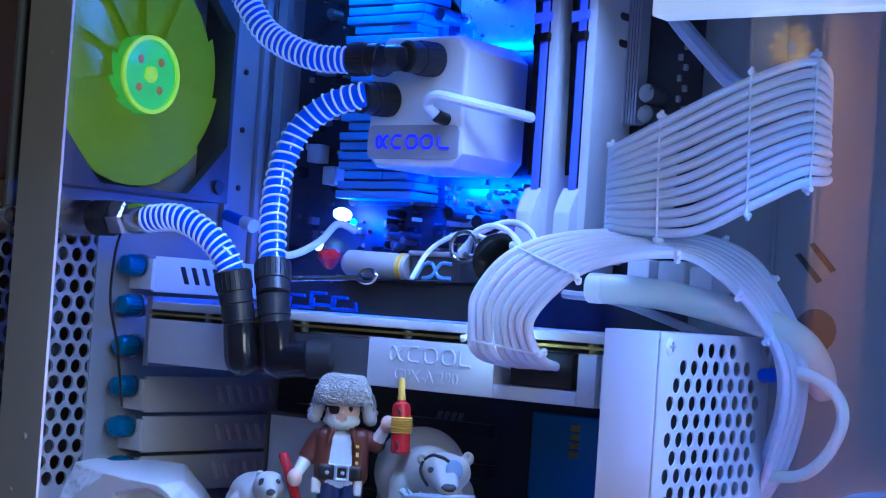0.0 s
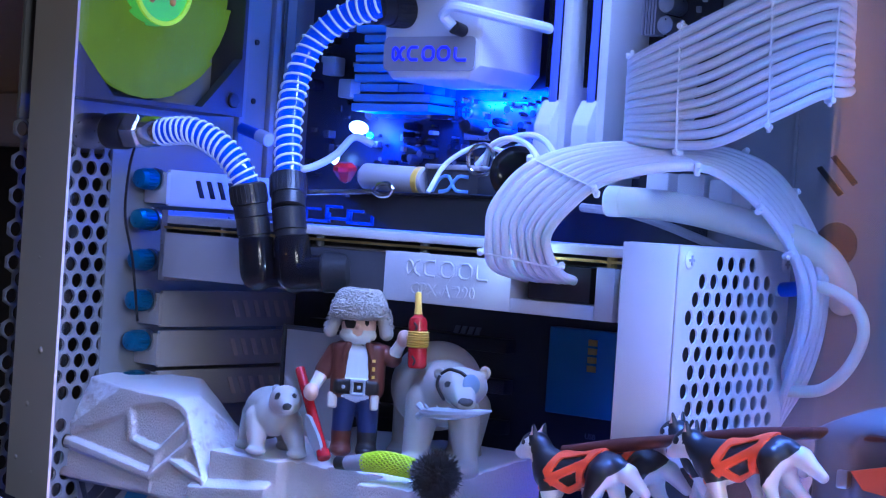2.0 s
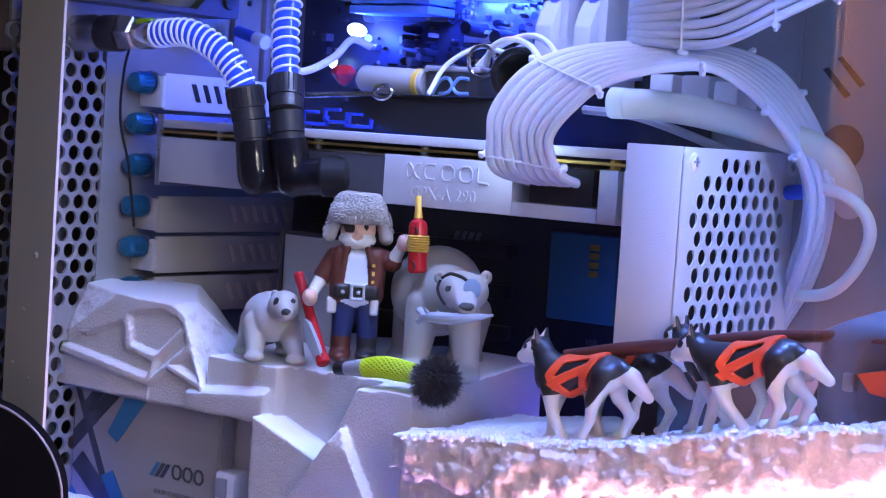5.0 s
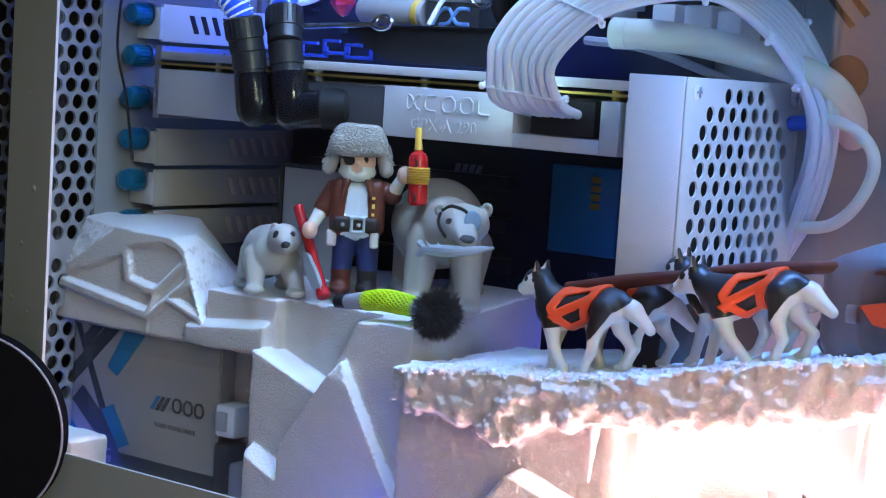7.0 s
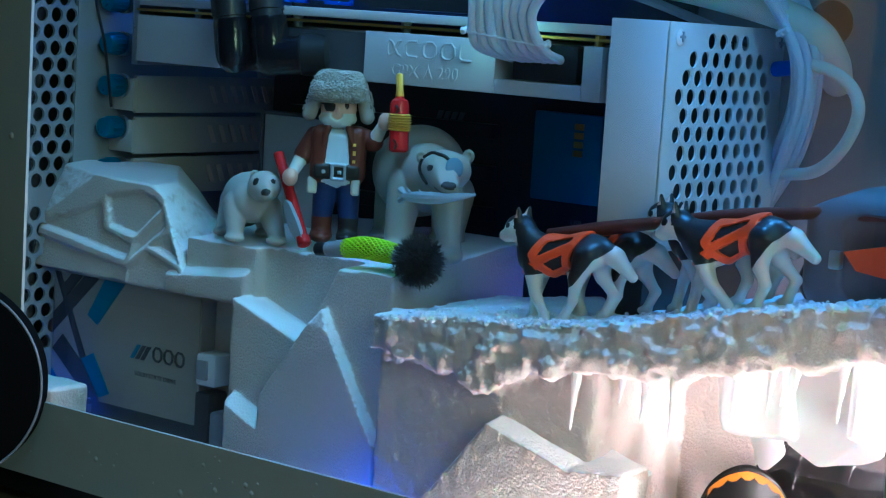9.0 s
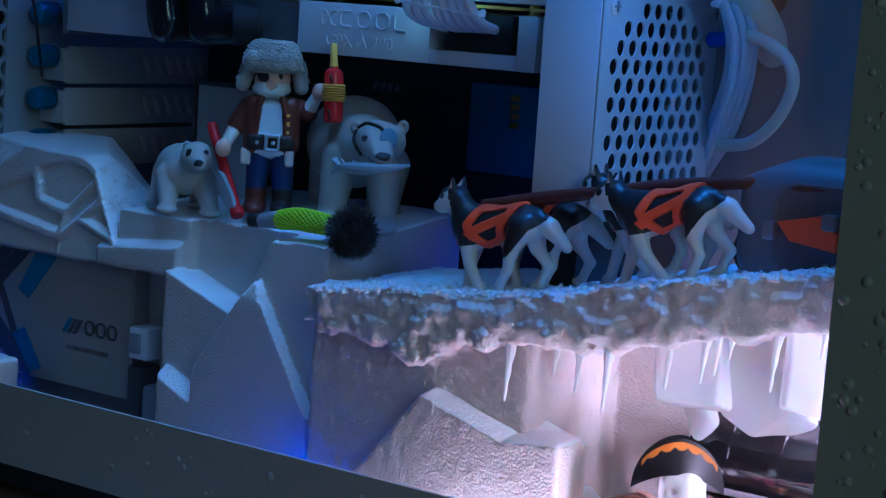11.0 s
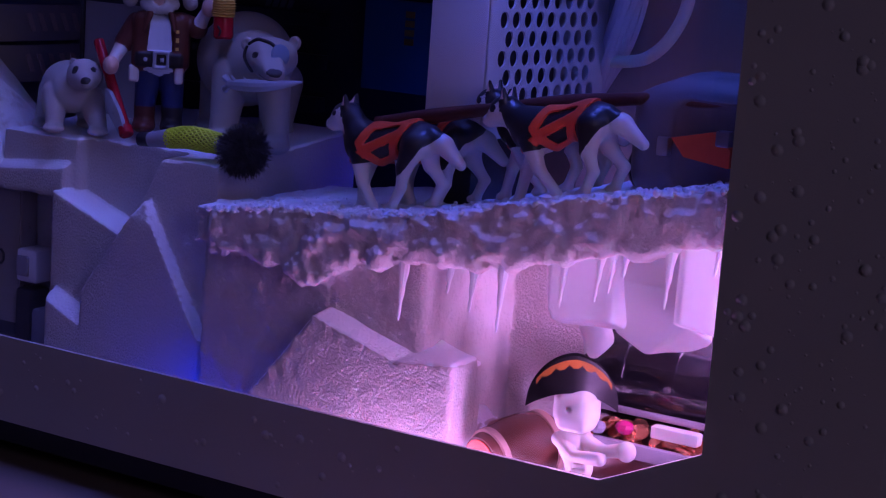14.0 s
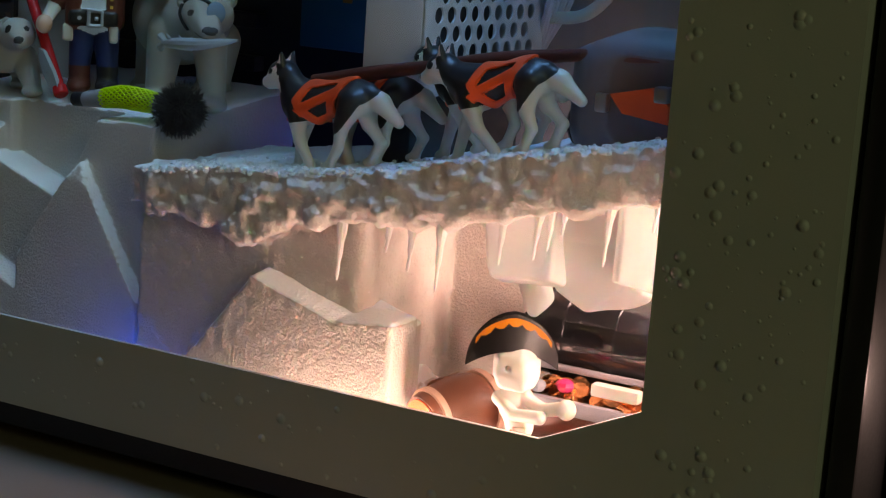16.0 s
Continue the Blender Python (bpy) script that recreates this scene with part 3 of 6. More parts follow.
for i, z in enumerate(SCREW_Z):
    s = thing("thumbscrew", (0, -4, z), "blue anodised thumbscrew on a rear slot", "screw", "slot thumbscrews")
    bm = B()
    revolve(bm, (0, 1, z), (0, -12, z), [(3, 0), (5.2, 1), (5.2, 9), (4.6, 11), (3.2, 12), (0, 12.3)], 18)
    part("head", bm, UV_BLUE, s)
    bm = B()
    for k in range(18):
        a = 2 * math.pi * k / 18
        cyl(bm, (5.2 * math.cos(a), -1, z + 5.2 * math.sin(a)), (5.2 * math.cos(a), -7, z + 5.2 * math.sin(a)), 0.35, seg=5)
    part("knurl", bm, UV_BLUE, s)
    part("washer", cyl(B(), (0, 3, z), (0, 0.5, z), 6, seg=18), STEEL, s)
for i, z in enumerate(SCREW_Z):
    if i in (1, 2):
        continue
    pale = i == 0
    s = thing("slot_cover", (7, 50, z - 13), "%s slot cover with slanted vents beside the thumbscrews" % ("white" if pale else "grey"), "slot cover", "slot covers")
    bm = B()
    box(bm, 6, 8, 4, 106, z - 13, z + 5.5, 0.5)
    box(bm, -8, 8, 2, 5, z - 12, z + 4, 0.5)
    part("plate", bm, WHITE if pale else GREY_STEEL, s)
    for k in range(7):
        y = (22 if pale else 55) + k * 8
        part("vent", prism(B(), [(y, z + 1), (y + 3.2, z + 1), (y + 7.2, z - 8), (y + 4, z - 8)], "x", 8, 8.4), BLACK if pale else VENT_PALE, s)

for y0, y1, z0, z1 in ((64, 69, 345, 540), (88, 93, 345, 540)):
    part("stiffening_rib", box(B(), -8, -4, y0, y1, z0, z1, 0.8), INNER, rear)
part("steel_edge", cyl(B(), (-5, 97, 345), (-5, 97, 540), 1.0, seg=8), CHROME, rear, "bright steel edge")
for z in (388, 420, 452, 480):
    part("rivet", cyl(B(), (-8, 78, z), (-7.2, 78, z), 1.6, seg=10), BLACK, rear)

# ---- rear fan ----
fan = thing("case_fan", (0, -13, 377), "green UV acrylic case fan on the rear wall, with added glow", "fan")
FC = Vector((0, -13, 437))
bm = B()
for a, b, c, d in ((-60, -57.5, -60, 60), (57.5, 60, -60, 60)):
    box(bm, -8, 14, FC.y + a, FC.y + b, FC.z + c, FC.z + d)
    box(bm, -8, 14, FC.y - 57.5, FC.y + 57.5, FC.z + a, FC.z + b)
for sy in (-1, 1):
    for sz in (-1, 1):
        prism(bm, [(FC.y + sy * 57.5, FC.z + sz * 57.5), (FC.y + sy * 57.5, FC.z + sz * 30), (FC.y + sy * 50, FC.z + sz * 38), (FC.y + sy * 38, FC.z + sz * 50), (FC.y + sy * 30, FC.z + sz * 57.5)], "x", 8, 14)
part("frame", bm, DARK, fan, "dark grey fan frame")
part("backing", cyl(B(), (-7.5, FC.y, FC.z), (-6, FC.y, FC.z), 57.4, seg=48), BLACK, fan)
for k in range(11):
    bm = B()
    a0 = 2 * math.pi * k / 11
    grid = []
    for i in range(7):
        r = 16 + (56 - 16) * i / 6
        row = []
        for j in range(6):
            t = j / 5
            a = a0 + 0.18 * (i / 6) + (0.98 - 0.1 * i / 6) * t
            x = 0 + 7 * t * (1 - 0.25 * i / 6)
            row.append(bm.verts.new((x, FC.y + r * math.cos(a), FC.z + r * math.sin(a))))
        grid.append(row)
    for i in range(6):
        for j in range(5):
            bm.faces.new((grid[i][j], grid[i + 1][j], grid[i + 1][j + 1], grid[i][j + 1]))
    r = bmesh.ops.solidify(bm, geom=bm.faces[:], thickness=0.9)
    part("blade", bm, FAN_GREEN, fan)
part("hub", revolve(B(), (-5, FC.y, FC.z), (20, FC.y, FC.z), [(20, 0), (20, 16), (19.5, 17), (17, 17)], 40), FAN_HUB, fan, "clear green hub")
part("hub_ring", revolve(B(), (11.5, FC.y, FC.z), (20, FC.y, FC.z), [(17.6, 0), (19.8, 0), (19.8, 1.6), (17.6, 1.6), (17.6, 0)], 40), FAN_RIM, fan, "yellow-green rim brightened by added glow")
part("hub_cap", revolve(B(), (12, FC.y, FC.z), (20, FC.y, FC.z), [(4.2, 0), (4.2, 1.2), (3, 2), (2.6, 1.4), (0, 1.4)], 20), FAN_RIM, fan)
for k in range(4):
    a = math.pi / 4 + k * math.pi / 2
    part("rivet", ball(B(), (12, FC.y + 10 * math.cos(a), FC.z + 10 * math.sin(a)), (0.8, 2.2, 2.2), seg=10), ORANGE_TRIM, fan)
bm = B()
cyl(bm, (14, FC.y + 52, FC.z - 52), (16, FC.y + 52, FC.z - 52), 4, seg=14, bev=0.5)
part("screw", bm, BLACK, fan)

# ---- mainboard ----
board = thing("mainboard", (130, 103, 190), "black circuit board with blue heatsinks", "mainboard")
part("circuit_board", box(B(), 12, 262, 101, 103, 180, 520), PCB, board)
rng = random.Random(3)
for k in range(21):
    z = 384 + k * 5.1
    off = 5 if k % 5 == 2 else 0
    bm = box(B(), 62 + off, 92, 78 + (k % 2), 99, z, z + 3.9, 0.3)
    box(bm, 93, 114 - off, 76 + (k % 3), 99, z, z + 3.9, 0.3)
    part("heatsink_fin", bm, HEATSINK, board)
part("heatsink_base", box(B(), 64, 112, 96, 101, 382, 492), DARK, board)
for k in range(230):
    x, z = rng.uniform(16, 190), rng.uniform(335, 520)
    w, d, h = rng.uniform(0.8, 4), rng.uniform(0.8, 6), rng.uniform(0.8, 4)
    if (60 < x < 116 and z > 376) or (x > 108 and 392 < z < 466):
        continue
    if k % 6 == 0:
        part("capacitor", revolve(B(), (x, 101, z), (x, 101 - d - 3, z), [(w, 0), (w, d + 2.4), (w * 0.9, d + 3), (0, d + 3)], 12), rng.choice([STEEL, BLACK_GLOSS]), board)
    else:
        part("component", box(B(), x, x + w, 101 - d, 101, z, z + h, 0.15), rng.choice([BLACK, DARK, BLACK_GLOSS, STEEL, GREY_STEEL, BLACK]), board)
rg = random.Random(31)
for k in range(170):
    x, z = rg.uniform(84, 188), rg.uniform(338, 394)
    w, d, h = rg.uniform(0.6, 2.6), rg.uniform(1.0, 7), rg.uniform(0.6, 3.2)
    if k % 9 == 0:
        part("capacitor", revolve(B(), (x, 101, z), (x, 92 - d * 0.5, z), [(2.2, 0), (2.2, 8 + d * 0.4), (1.8, 8.8 + d * 0.5), (0, 9 + d * 0.5)], 10), rg.choice([STEEL, BLACK, BLACK_GLOSS]), board)
    else:
        part("component", box(B(), x, x + w, 101 - d, 101, z, z + h), rg.choice([BLACK, BLACK_GLOSS, STEEL, BLACK, BLACK_GLOSS, GOLD]), board)
for x, z in ((122, 386), (176, 386), (124, 480), (176, 480)):
    sc = part("socket_screw", cyl(B(), (x, 99.5, z), (x, 97.6, z), 3.4, seg=14, bev=0.4), STEEL, board)
    bm = box(B(), x - 2.2, x + 2.2, 97.2, 97.7, z - 0.4, z + 0.4)
    box(bm, x - 0.4, x + 0.4, 97.2, 97.7, z - 2.2, z + 2.2)
    part("cross_slot", bm, BLACK, sc)
for x, z in ((162, 386), (155, 380), (164, 374), (146, 388)):
    part("plate_hole", cyl(B(), (x, 99.6, z), (x, 99.2, z), 1.9, seg=12), BLACK, board)
for x, z in ((30, 452), (34, 428), (28, 404), (40, 392)):
    part("choke", box(B(), x, x + 9, 92, 101, z, z + 10, 1.0), GREY_STEEL, board)
for x, z in ((132, 378), (150, 374), (178, 372), (196, 378), (222, 475), (222, 462), (118, 480), (182, 488)):
    bm = revolve(B(), (x, 101, z), (x, 84, z), [(4, 0), (4, 15), (3.4, 17), (0, 17)], 14)
    part("standoff", bm, BLACK, board)
for z0, z1 in ((372, 392), (462, 500)):
    part("socket_plate", box(B(), 120, 185, 99.5, 101, z0, z1, 0.3), STEEL, board, "steel socket plate")
for x, z in ((240, 438), (240, 428)):
    bm = revolve(B(), (x, 101, z), (x, 88, z), [(4.6, 0), (4.6, 11), (4.2, 12.5), (0, 12.5)], 16)
    part("capacitor", bm, STEEL, board)
for k in range(9):
    part("rib", box(B(), 219 + k * 1.6, 220 + k * 1.6, 92, 101, 424, 520), LABEL_GREY, board)
for k in range(10):
    part("component", box(B(), 250 + (k % 2) * 3, 252 + (k % 2) * 3, 99, 101, 425 + k * 5, 428 + k * 5, 0.2), LABEL_GREY, board)
for k in range(4):
    part("expansion_slot", box(B(), 30, 160, 93, 101, 205 + k * 20.3, 212 + k * 20.3, 0.4), BLACK, board)
part("led", ball(B(), (58, 90, 376), (6.5, 2.4, 3.6), (0, 8, 0)), LED_BLUE, board, "bright blue light")
part("led", ball(B(), (40, 94, 359), (2.2, 1.6, 3), (0, 30, 0)), LED_BLUE, board)
chip = part("chip_cover", box(B(), 184, 222, 94, 101, 240, 282, 0.8), TEAL_BOX, board, "dark teal chipset cover")
for k in range(4):
    part("mark", box(B(), 207, 212, 93.6, 94, 262 + k * 4.2, 265 + k * 4.2), GOLD, chip)
for k in range(4):
    part("mark", prism(B(), [(121 + k * 4.4, 273), (124 + k * 4.4, 273), (125.5 + k * 4.4, 277), (122.5 + k * 4.4, 277)], "y", 100.5, 101), PRINT_GREY, board)
part("lettering", lettering("7 R2.0", 3.4, plane_y(134, 100.9, 268)), PRINT_GREY, board, "printed board revision")
part("lettering", lettering("USB", 2.6, plane_y(207, 100.9, 230)), PRINT_GREY, board)
part("lettering", lettering("EVO", 2.6, plane_y(150, 100.9, 250)), PRINT_GREY, board)
part("status_led", ball(B(), (226, 60, 223), 1.3), LED_GREEN, board, "small green light")

# ---- water block ----
block = thing("water_block", (139, 70, 397), "white processor water block with a lit blue logo", "water block")
front = [(116, 397), (162, 397), (168, 404), (168, 454), (161, 461), (119, 461), (110, 452), (110, 403)]
bm = prism(B(), front, "y", 42, 94)
es = [e for e in bm.edges if all(abs(v.co.y - 42) < 0.01 for v in e.verts)]
bmesh.ops.bevel(bm, geom=es, offset=2.5, segments=3, profile=0.5, affect="EDGES")
part("cover", bm, WHITE, block)
corner = [(111.5 + 3.2, 401 + 3.2, 180), (166.5 - 3.2, 401 + 3.2, 270), (166.5 - 3.2, 417.5 - 3.2, 0), (111.5 + 3.2, 417.5 - 3.2, 90)]
plate = [(cx + 3.2 * math.cos(radians(a + k * 18)), cz + 3.2 * math.sin(radians(a + k * 18))) for cx, cz, a in corner for k in range(6)]
label = part("label", prism(B(), plate, "y", 41, 42.2), LABEL_GREY, block, "grey label plate")


def rounded_glyph(bm, x, z, w, h, y, r):
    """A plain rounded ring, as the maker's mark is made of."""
    pts = [(x - w, y, z - h * 0.5), (x - w, y, z + h * 0.5), (x - w * 0.5, y, z + h), (x + w * 0.5, y, z + h), (x + w, y, z + h * 0.5), (x + w, y, z - h * 0.5), (x + w * 0.5, y, z - h), (x - w * 0.5, y, z - h), (x - w, y, z - h * 0.5)]
    return tube(bm, pts, r, 6, curve=False)


def crossed_glyph(bm, x, z, w, h, y, r):
    """A loop whose two ends cross, the first sign of the maker's mark."""
    shape = ((1.3, 1), (0.75, 0.9), (0.25, 0.1), (-0.2, -0.75), (-0.6, -1), (-0.95, -0.7), (-1, 0), (-0.95, 0.7), (-0.6, 1), (-0.2, 0.75), (0.25, -0.1), (0.75, -0.9), (1.3, -1))
    return tube(bm, [(x + w * u, y, z + h * v) for u, v in shape], r, 6, curve=False)


def mark_row(x, z, w, h, y, r, pitch, mat, parent):
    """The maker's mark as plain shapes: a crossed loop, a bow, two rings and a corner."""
    part("logo_mark", crossed_glyph(B(), x, z, w, h, y, r), mat, parent)
    bow = [(x + pitch + w * u, y, z + h * v) for u, v in ((0.9, 1), (-0.4, 1), (-0.9, 0.5), (-0.9, -0.5), (-0.4, -1), (0.9, -1))]
    part("logo_mark", tube(B(), bow, r, 6, curve=False), mat, parent)
    for k in (2, 3):
        part("logo_mark", rounded_glyph(B(), x + k * pitch, z, w, h, y, r), mat, parent)


mark_row(120.5, 409.3, 3.1, 3.0, 41, 0.85, 9.2, LOGO_BLUE, label)
bm = tube(B(), [(155, 41, 412.3), (155, 41, 407.4), (156.2, 41, 406.3), (161.5, 41, 406.3)], 0.85, 6, curve=False)
part("logo_mark", bm, LOGO_BLUE, label)


def fitting(name, a, b, r, parent, collar=True):
    """A black compression fitting with a knurled collar, from a to b."""
    n = (Vector(b) - Vector(a)).length
    f = part(name, revolve(B(), a, b, [(r * 0.8, 0), (r, 0.8), (r, n * 0.6), (r * 0.93, n * 0.62), (r * 0.93, n - 0.8), (r * 0.8, n)], 24), BLACK, parent)
    if collar:
        bm = B()
        m, _ = turn_to(a, b)
        for k in range(24):
            t = 2 * math.pi * k / 24
            p, q = m @ Vector((r * math.cos(t), r * math.sin(t), 1.5)), m @ Vector((r * math.cos(t), r * math.sin(t), n * 0.55))
            cyl(bm, p, q, 0.3, seg=4)
        part("knurl", bm, BLACK, f)
    return f


HOSE1 = [(51, 5, 485), (57, 5, 476), (71, 8, 459), (95, 12, 448), (118, 18, 446)]
HOSE2 = [(124, 22, 430), (106, 18, 425), (92, 12, 412), (88, 5, 392), (93, -4, 369), (102, -12, 345)]
HOSE3 = [(42, -38, 363), (62, -36, 364), (78, -33, 357), (87, -30, 348), (91, -28, 340)]
fitting("fitting", (116, 18, 446.5), (133, 21, 447), 8, block)
fitting("fitting", (133, 21, 447), (146, 26, 448), 6.5, block, False)
fitting("fitting", (150, 42, 449), (146, 22, 448), 8.2, block)
fitting("fitting", (124, 42, 430), (120, 22, 428.5), 8.2, block)
elbow = part("elbow", ball(B(), (133, 21, 446), (8, 7, 8), seg=18), BLACK_GLOSS, block)
bm = cyl(B(), (158, 42, 420), (158, 34, 421), 3.2, bev=0.4)
part("plug", bm, BLACK, block)
tube(bm := B(), [(158, 34, 421), (154, 31, 426), (160, 30, 430), (172, 36, 428), (190, 60, 424), (206, 88, 420), (214, 98, 418)], 2.6, 10, 1.5)
part("sleeved_lead", bm, SLEEVE, block, "white sleeved lead")

for pts, pitch, word in ((HOSE1, 3.3, "upper"), (HOSE2, 4.8, "long"), (HOSE3, 3.3, "short")):
    h = thing("coolant_hose", pts[0], "%s hose of blue coolant wound with white wire" % word, "hose", "coolant hoses")
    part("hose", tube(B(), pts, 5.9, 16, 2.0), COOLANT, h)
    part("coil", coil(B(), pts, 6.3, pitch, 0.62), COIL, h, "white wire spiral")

# bulkhead fitting at the rear wall
bulk = thing("bulkhead_fitting", (15, -40, 356), "chrome and black hose coupling on the rear wall", "coupling")
part("sleeve", revolve(B(), (-8, -41, 362), (10, -40.5, 362.5), [(6, 0), (9, 0.5), (9, 12), (8, 14), (8, 18)], 20), STEEL, bulk)
part("collar", revolve(B(), (10, -40.5, 362.5), (26, -40, 362.8), [(8.4, 0), (8.8, 1), (8.8, 12), (8.2, 13)], 20), BLACK, bulk)
part("nut", revolve(B(), (23, -40, 362.8), (36, -39, 363), [(7.5, 0), (9, 1), (9, 9), (7.5, 10)], 6), CHROME, bulk, "hexagonal chrome nut")
part("ferrule", revolve(B(), (33, -39, 363), (45, -38, 363), [(7, 0), (7.4, 1), (7.4, 8), (6.6, 10)], 20), CHROME, bulk)
bm = tube(B(), [(22, -34, 358), (14, -30, 345), (9, -26, 322), (12, -22, 300), (14, -18, 270)], 0.7, 6)
solo("thin_cable", bm, BLACK, "thin black cable along the rear wall", "cable")
bm = cyl(B(), (0, 62, 372), (18, 58, 368), 3.2, seg=12, bev=0.5, mat=0)
cyl(bm, (17, 58.3, 368.2), (26, 56, 366), 3.8, seg=12, bev=0.4, mat=1)
solo("sleeved_plug", bm, [BLUE_TAPE, SLEEVE], "blue and white sleeved cable end", "plug")

# ---- memory ----
STRIP = material("lit_strip", (0.10, 0.13, 0.55), 0.25, glow=(0.05, 0.07, 1.0), power=0.75)
for k, x in enumerate((198, 219)):
    r = thing("memory_module", (x, 80, 362), "white memory module with a lit blue strip", "memory", "memory modules")
    part("heat_spreader", box(B(), x + 1.5, x + 6.5, 64, 100, 356, 520, 0.6), WHITE, r)
    bm = prism(B(), [(64, 396), (100, 396), (100, 520), (61, 520), (61, 500)], "x", x - 6, x - 3)
    part("heat_spreader", bm, BLACK_GLOSS, r, "black inner plate")
    part("light_strip", box(B(), x - 3.4, x + 0.6, 63.4, 99, 388, 520, 0.3), STRIP, r, "glowing blue strip")
    part("edge", box(B(), x + 0.6, x + 1.5, 64.4, 99, 390, 520), BLACK_GLOSS, r)
    for j in range(4):
        bm = prism(B(), [(x - 5.6, 458 + j * 10), (x + 2.5, 460 + j * 10), (x + 2.5, 464 + j * 10), (x - 5.6, 463 + j * 10)], "y", 60.5, 66)
        part("notch", bm, STRIP if j % 2 else BLACK_GLOSS, r)
    bm = prism(B(), [(57, 352), (100, 352), (100, 390), (64, 390), (61, 385), (57, 378)], "x", x - 6.6, x + 2.4)
    es = [e for e in bm.edges]
    bmesh.ops.bevel(bm, geom=es, offset=0.7, segments=2, profile=0.5, affect="EDGES")
    part("socket_end", bm, WHITE, r)

# ---- graphics card ----
gpu = thing("graphics_card", (155, 45, 293), "white water cooled graphics card with embossed lettering", "graphics card")
bm = B()
box(bm, 23, 104, -12, 100, 293, 315, 0.5)
box(bm, 104, 163, -4, 100, 293, 315, 0.5)
box(bm, 163, 232, -12, 100, 293, 315, 0.5)
box(bm, 232, 274, -12, 100, 293, 299, 0.5)
box(bm, 232, 274, 2, 100, 299, 315, 0.5)
box(bm, 274, 283, -12, 100, 293, 315, 0.5)
part("cooler", bm, CARD_WHITE, gpu)
part("end_plate", box(B(), 285.5, 288, -12, 100, 293, 315, 0.4), CARD_WHITE, gpu)
part("terminal_plate", box(B(), 105, 162, -10.5, -4, 294, 314, 0.4), DARK, gpu, "grey terminal recess")
part("backplate", box(B(), 24, 288, -12, 100, 319.5, 323.5, 0.5), CARD_WHITE, gpu)
part("circuit_board", box(B(), 22, 287, -11, 100, 316.8, 318.0), PCB, gpu)
part("board_edge", box(B(), 22, 287, -11.6, -11, 316.9, 318.1), GOLD, gpu, "brass coloured board edge")
for x in (60, 121, 182, 229, 279):
    part("spacer", cyl(B(), (x, -8, 314.5), (x, -8, 320), 2.2, seg=10), GOLD if x > 200 else STEEL, gpu)
part("power_socket", box(B(), 240, 271, -11, 2, 299.5, 314.5, 0.6), BLACK, gpu, "black power socket")
part("socket_lip", box(B(), 233, 258, -14, -10, 309, 315.2, 0.5), BLACK, gpu)
part("bracket", box(B(), 18, 22.5, -10, 100, 291, 326, 0.4), STEEL, gpu)
mark_row(179, 308.5, 3.3, 3.2, -12, 0.6, 9.6, CARD_WHITE, gpu)
bm = tube(B(), [(214, -12, 311.7), (214, -12, 306.4), (215.3, -12, 305.3), (220, -12, 305.3)], 0.6, 6, curve=False)
part("logo_mark", bm, CARD_WHITE, gpu)
part("lettering", lettering("GPX-A 290", 5.4, plane_y(196, -12.1, 299), 0.35), CARD_WHITE, gpu, "embossed model lettering")
fit_a = fitting("fitting", (91, -28, 341), (94, -26, 325), 8.6, gpu)
fitting("fitting", (94, -26, 326), (96, -25, 312), 7.8, gpu, False)
bm = revolve(B(), (96, -25, 316), (100, -24.5, 290), [(7.8, 0), (8.3, 2), (8.4, 14), (8.0, 18), (6.4, 21.5), (3.4, 24), (0, 24.8)], 24)
cyl(bm, (99, -25, 300), (108, -4, 302), 7.2, seg=20)
part("elbow", bm, BLACK_GLOSS, gpu)
fitting("fitting", (102, -12, 346), (108, -17, 330), 8.6, gpu)
fitting("fitting", (108, -17, 331), (112, -18, 314), 7.8, gpu, False)
bm = revolve(B(), (112, -18, 318), (117, -18, 291), [(7.8, 0), (8.4, 2), (8.5, 16), (8.1, 20), (6.4, 23.5), (3.4, 26), (0, 26.8)], 24)
cyl(bm, (116, -18, 301), (137, -5, 303), 8.6, seg=24, bev=1.2)
part("elbow", bm, BLACK_GLOSS, gpu)
part("port_collar", cyl(B(), (126, -12, 302.5), (139, -4.5, 303.5), 9.6, seg=24, bev=2.0), BLACK, gpu)

# ---- perforated white box ----
CAGE_LOW = 240.0
cage = thing("perforated_box", (312, 15, 205), "white steel box with round holes in one side", "drive cage")
bm = B()
box(bm, 300, 324.3, -35.3, -33.5, CAGE_LOW, 326.5, 0.3)
box(bm, 300, 323.5, 60.5, 62, CAGE_LOW, 326.5, 0.3)
box(bm, 300, 323.5, -33.5, 60.5, 325, 326.5, 0.3)
box(bm, 299, 300.5, -33.5, 60.5, CAGE_LOW, 325, 0.3)
part("shell", bm, WHITE, cage)
part("flange", prism(B(), [(300, 326.6), (288, 326.6), (286, 324), (300, 324)], "y", -10, 60), WHITE, cage)
ROWS_OF_HOLES = [4, 7, 8, 9, 8, 9, 8, 9, 8, 9, 8]
HOLE_TOP, HOLE_STEP = 320.0, 7.15
bm = B()
for i, n in enumerate(ROWS_OF_HOLES):
    hole_row(bm, 324.2, 0.8, 13.0, HOLE_TOP - i * HOLE_STEP, n, 9.3, HOLE_STEP, 3.15, -35.0, 62.0)
part("perforated_side", bm, WHITE, cage, "side plate with rows of round holes", smooth=20)
bm = box(B(), 323.5, 325, -35.0, 62.0, HOLE_TOP + HOLE_STEP / 2, 326.5)
box(bm, 323.5, 325, -35.0, 62.0, CAGE_LOW, HOLE_TOP - 10.5 * HOLE_STEP)
part("plain_strip", bm, WHITE, cage)
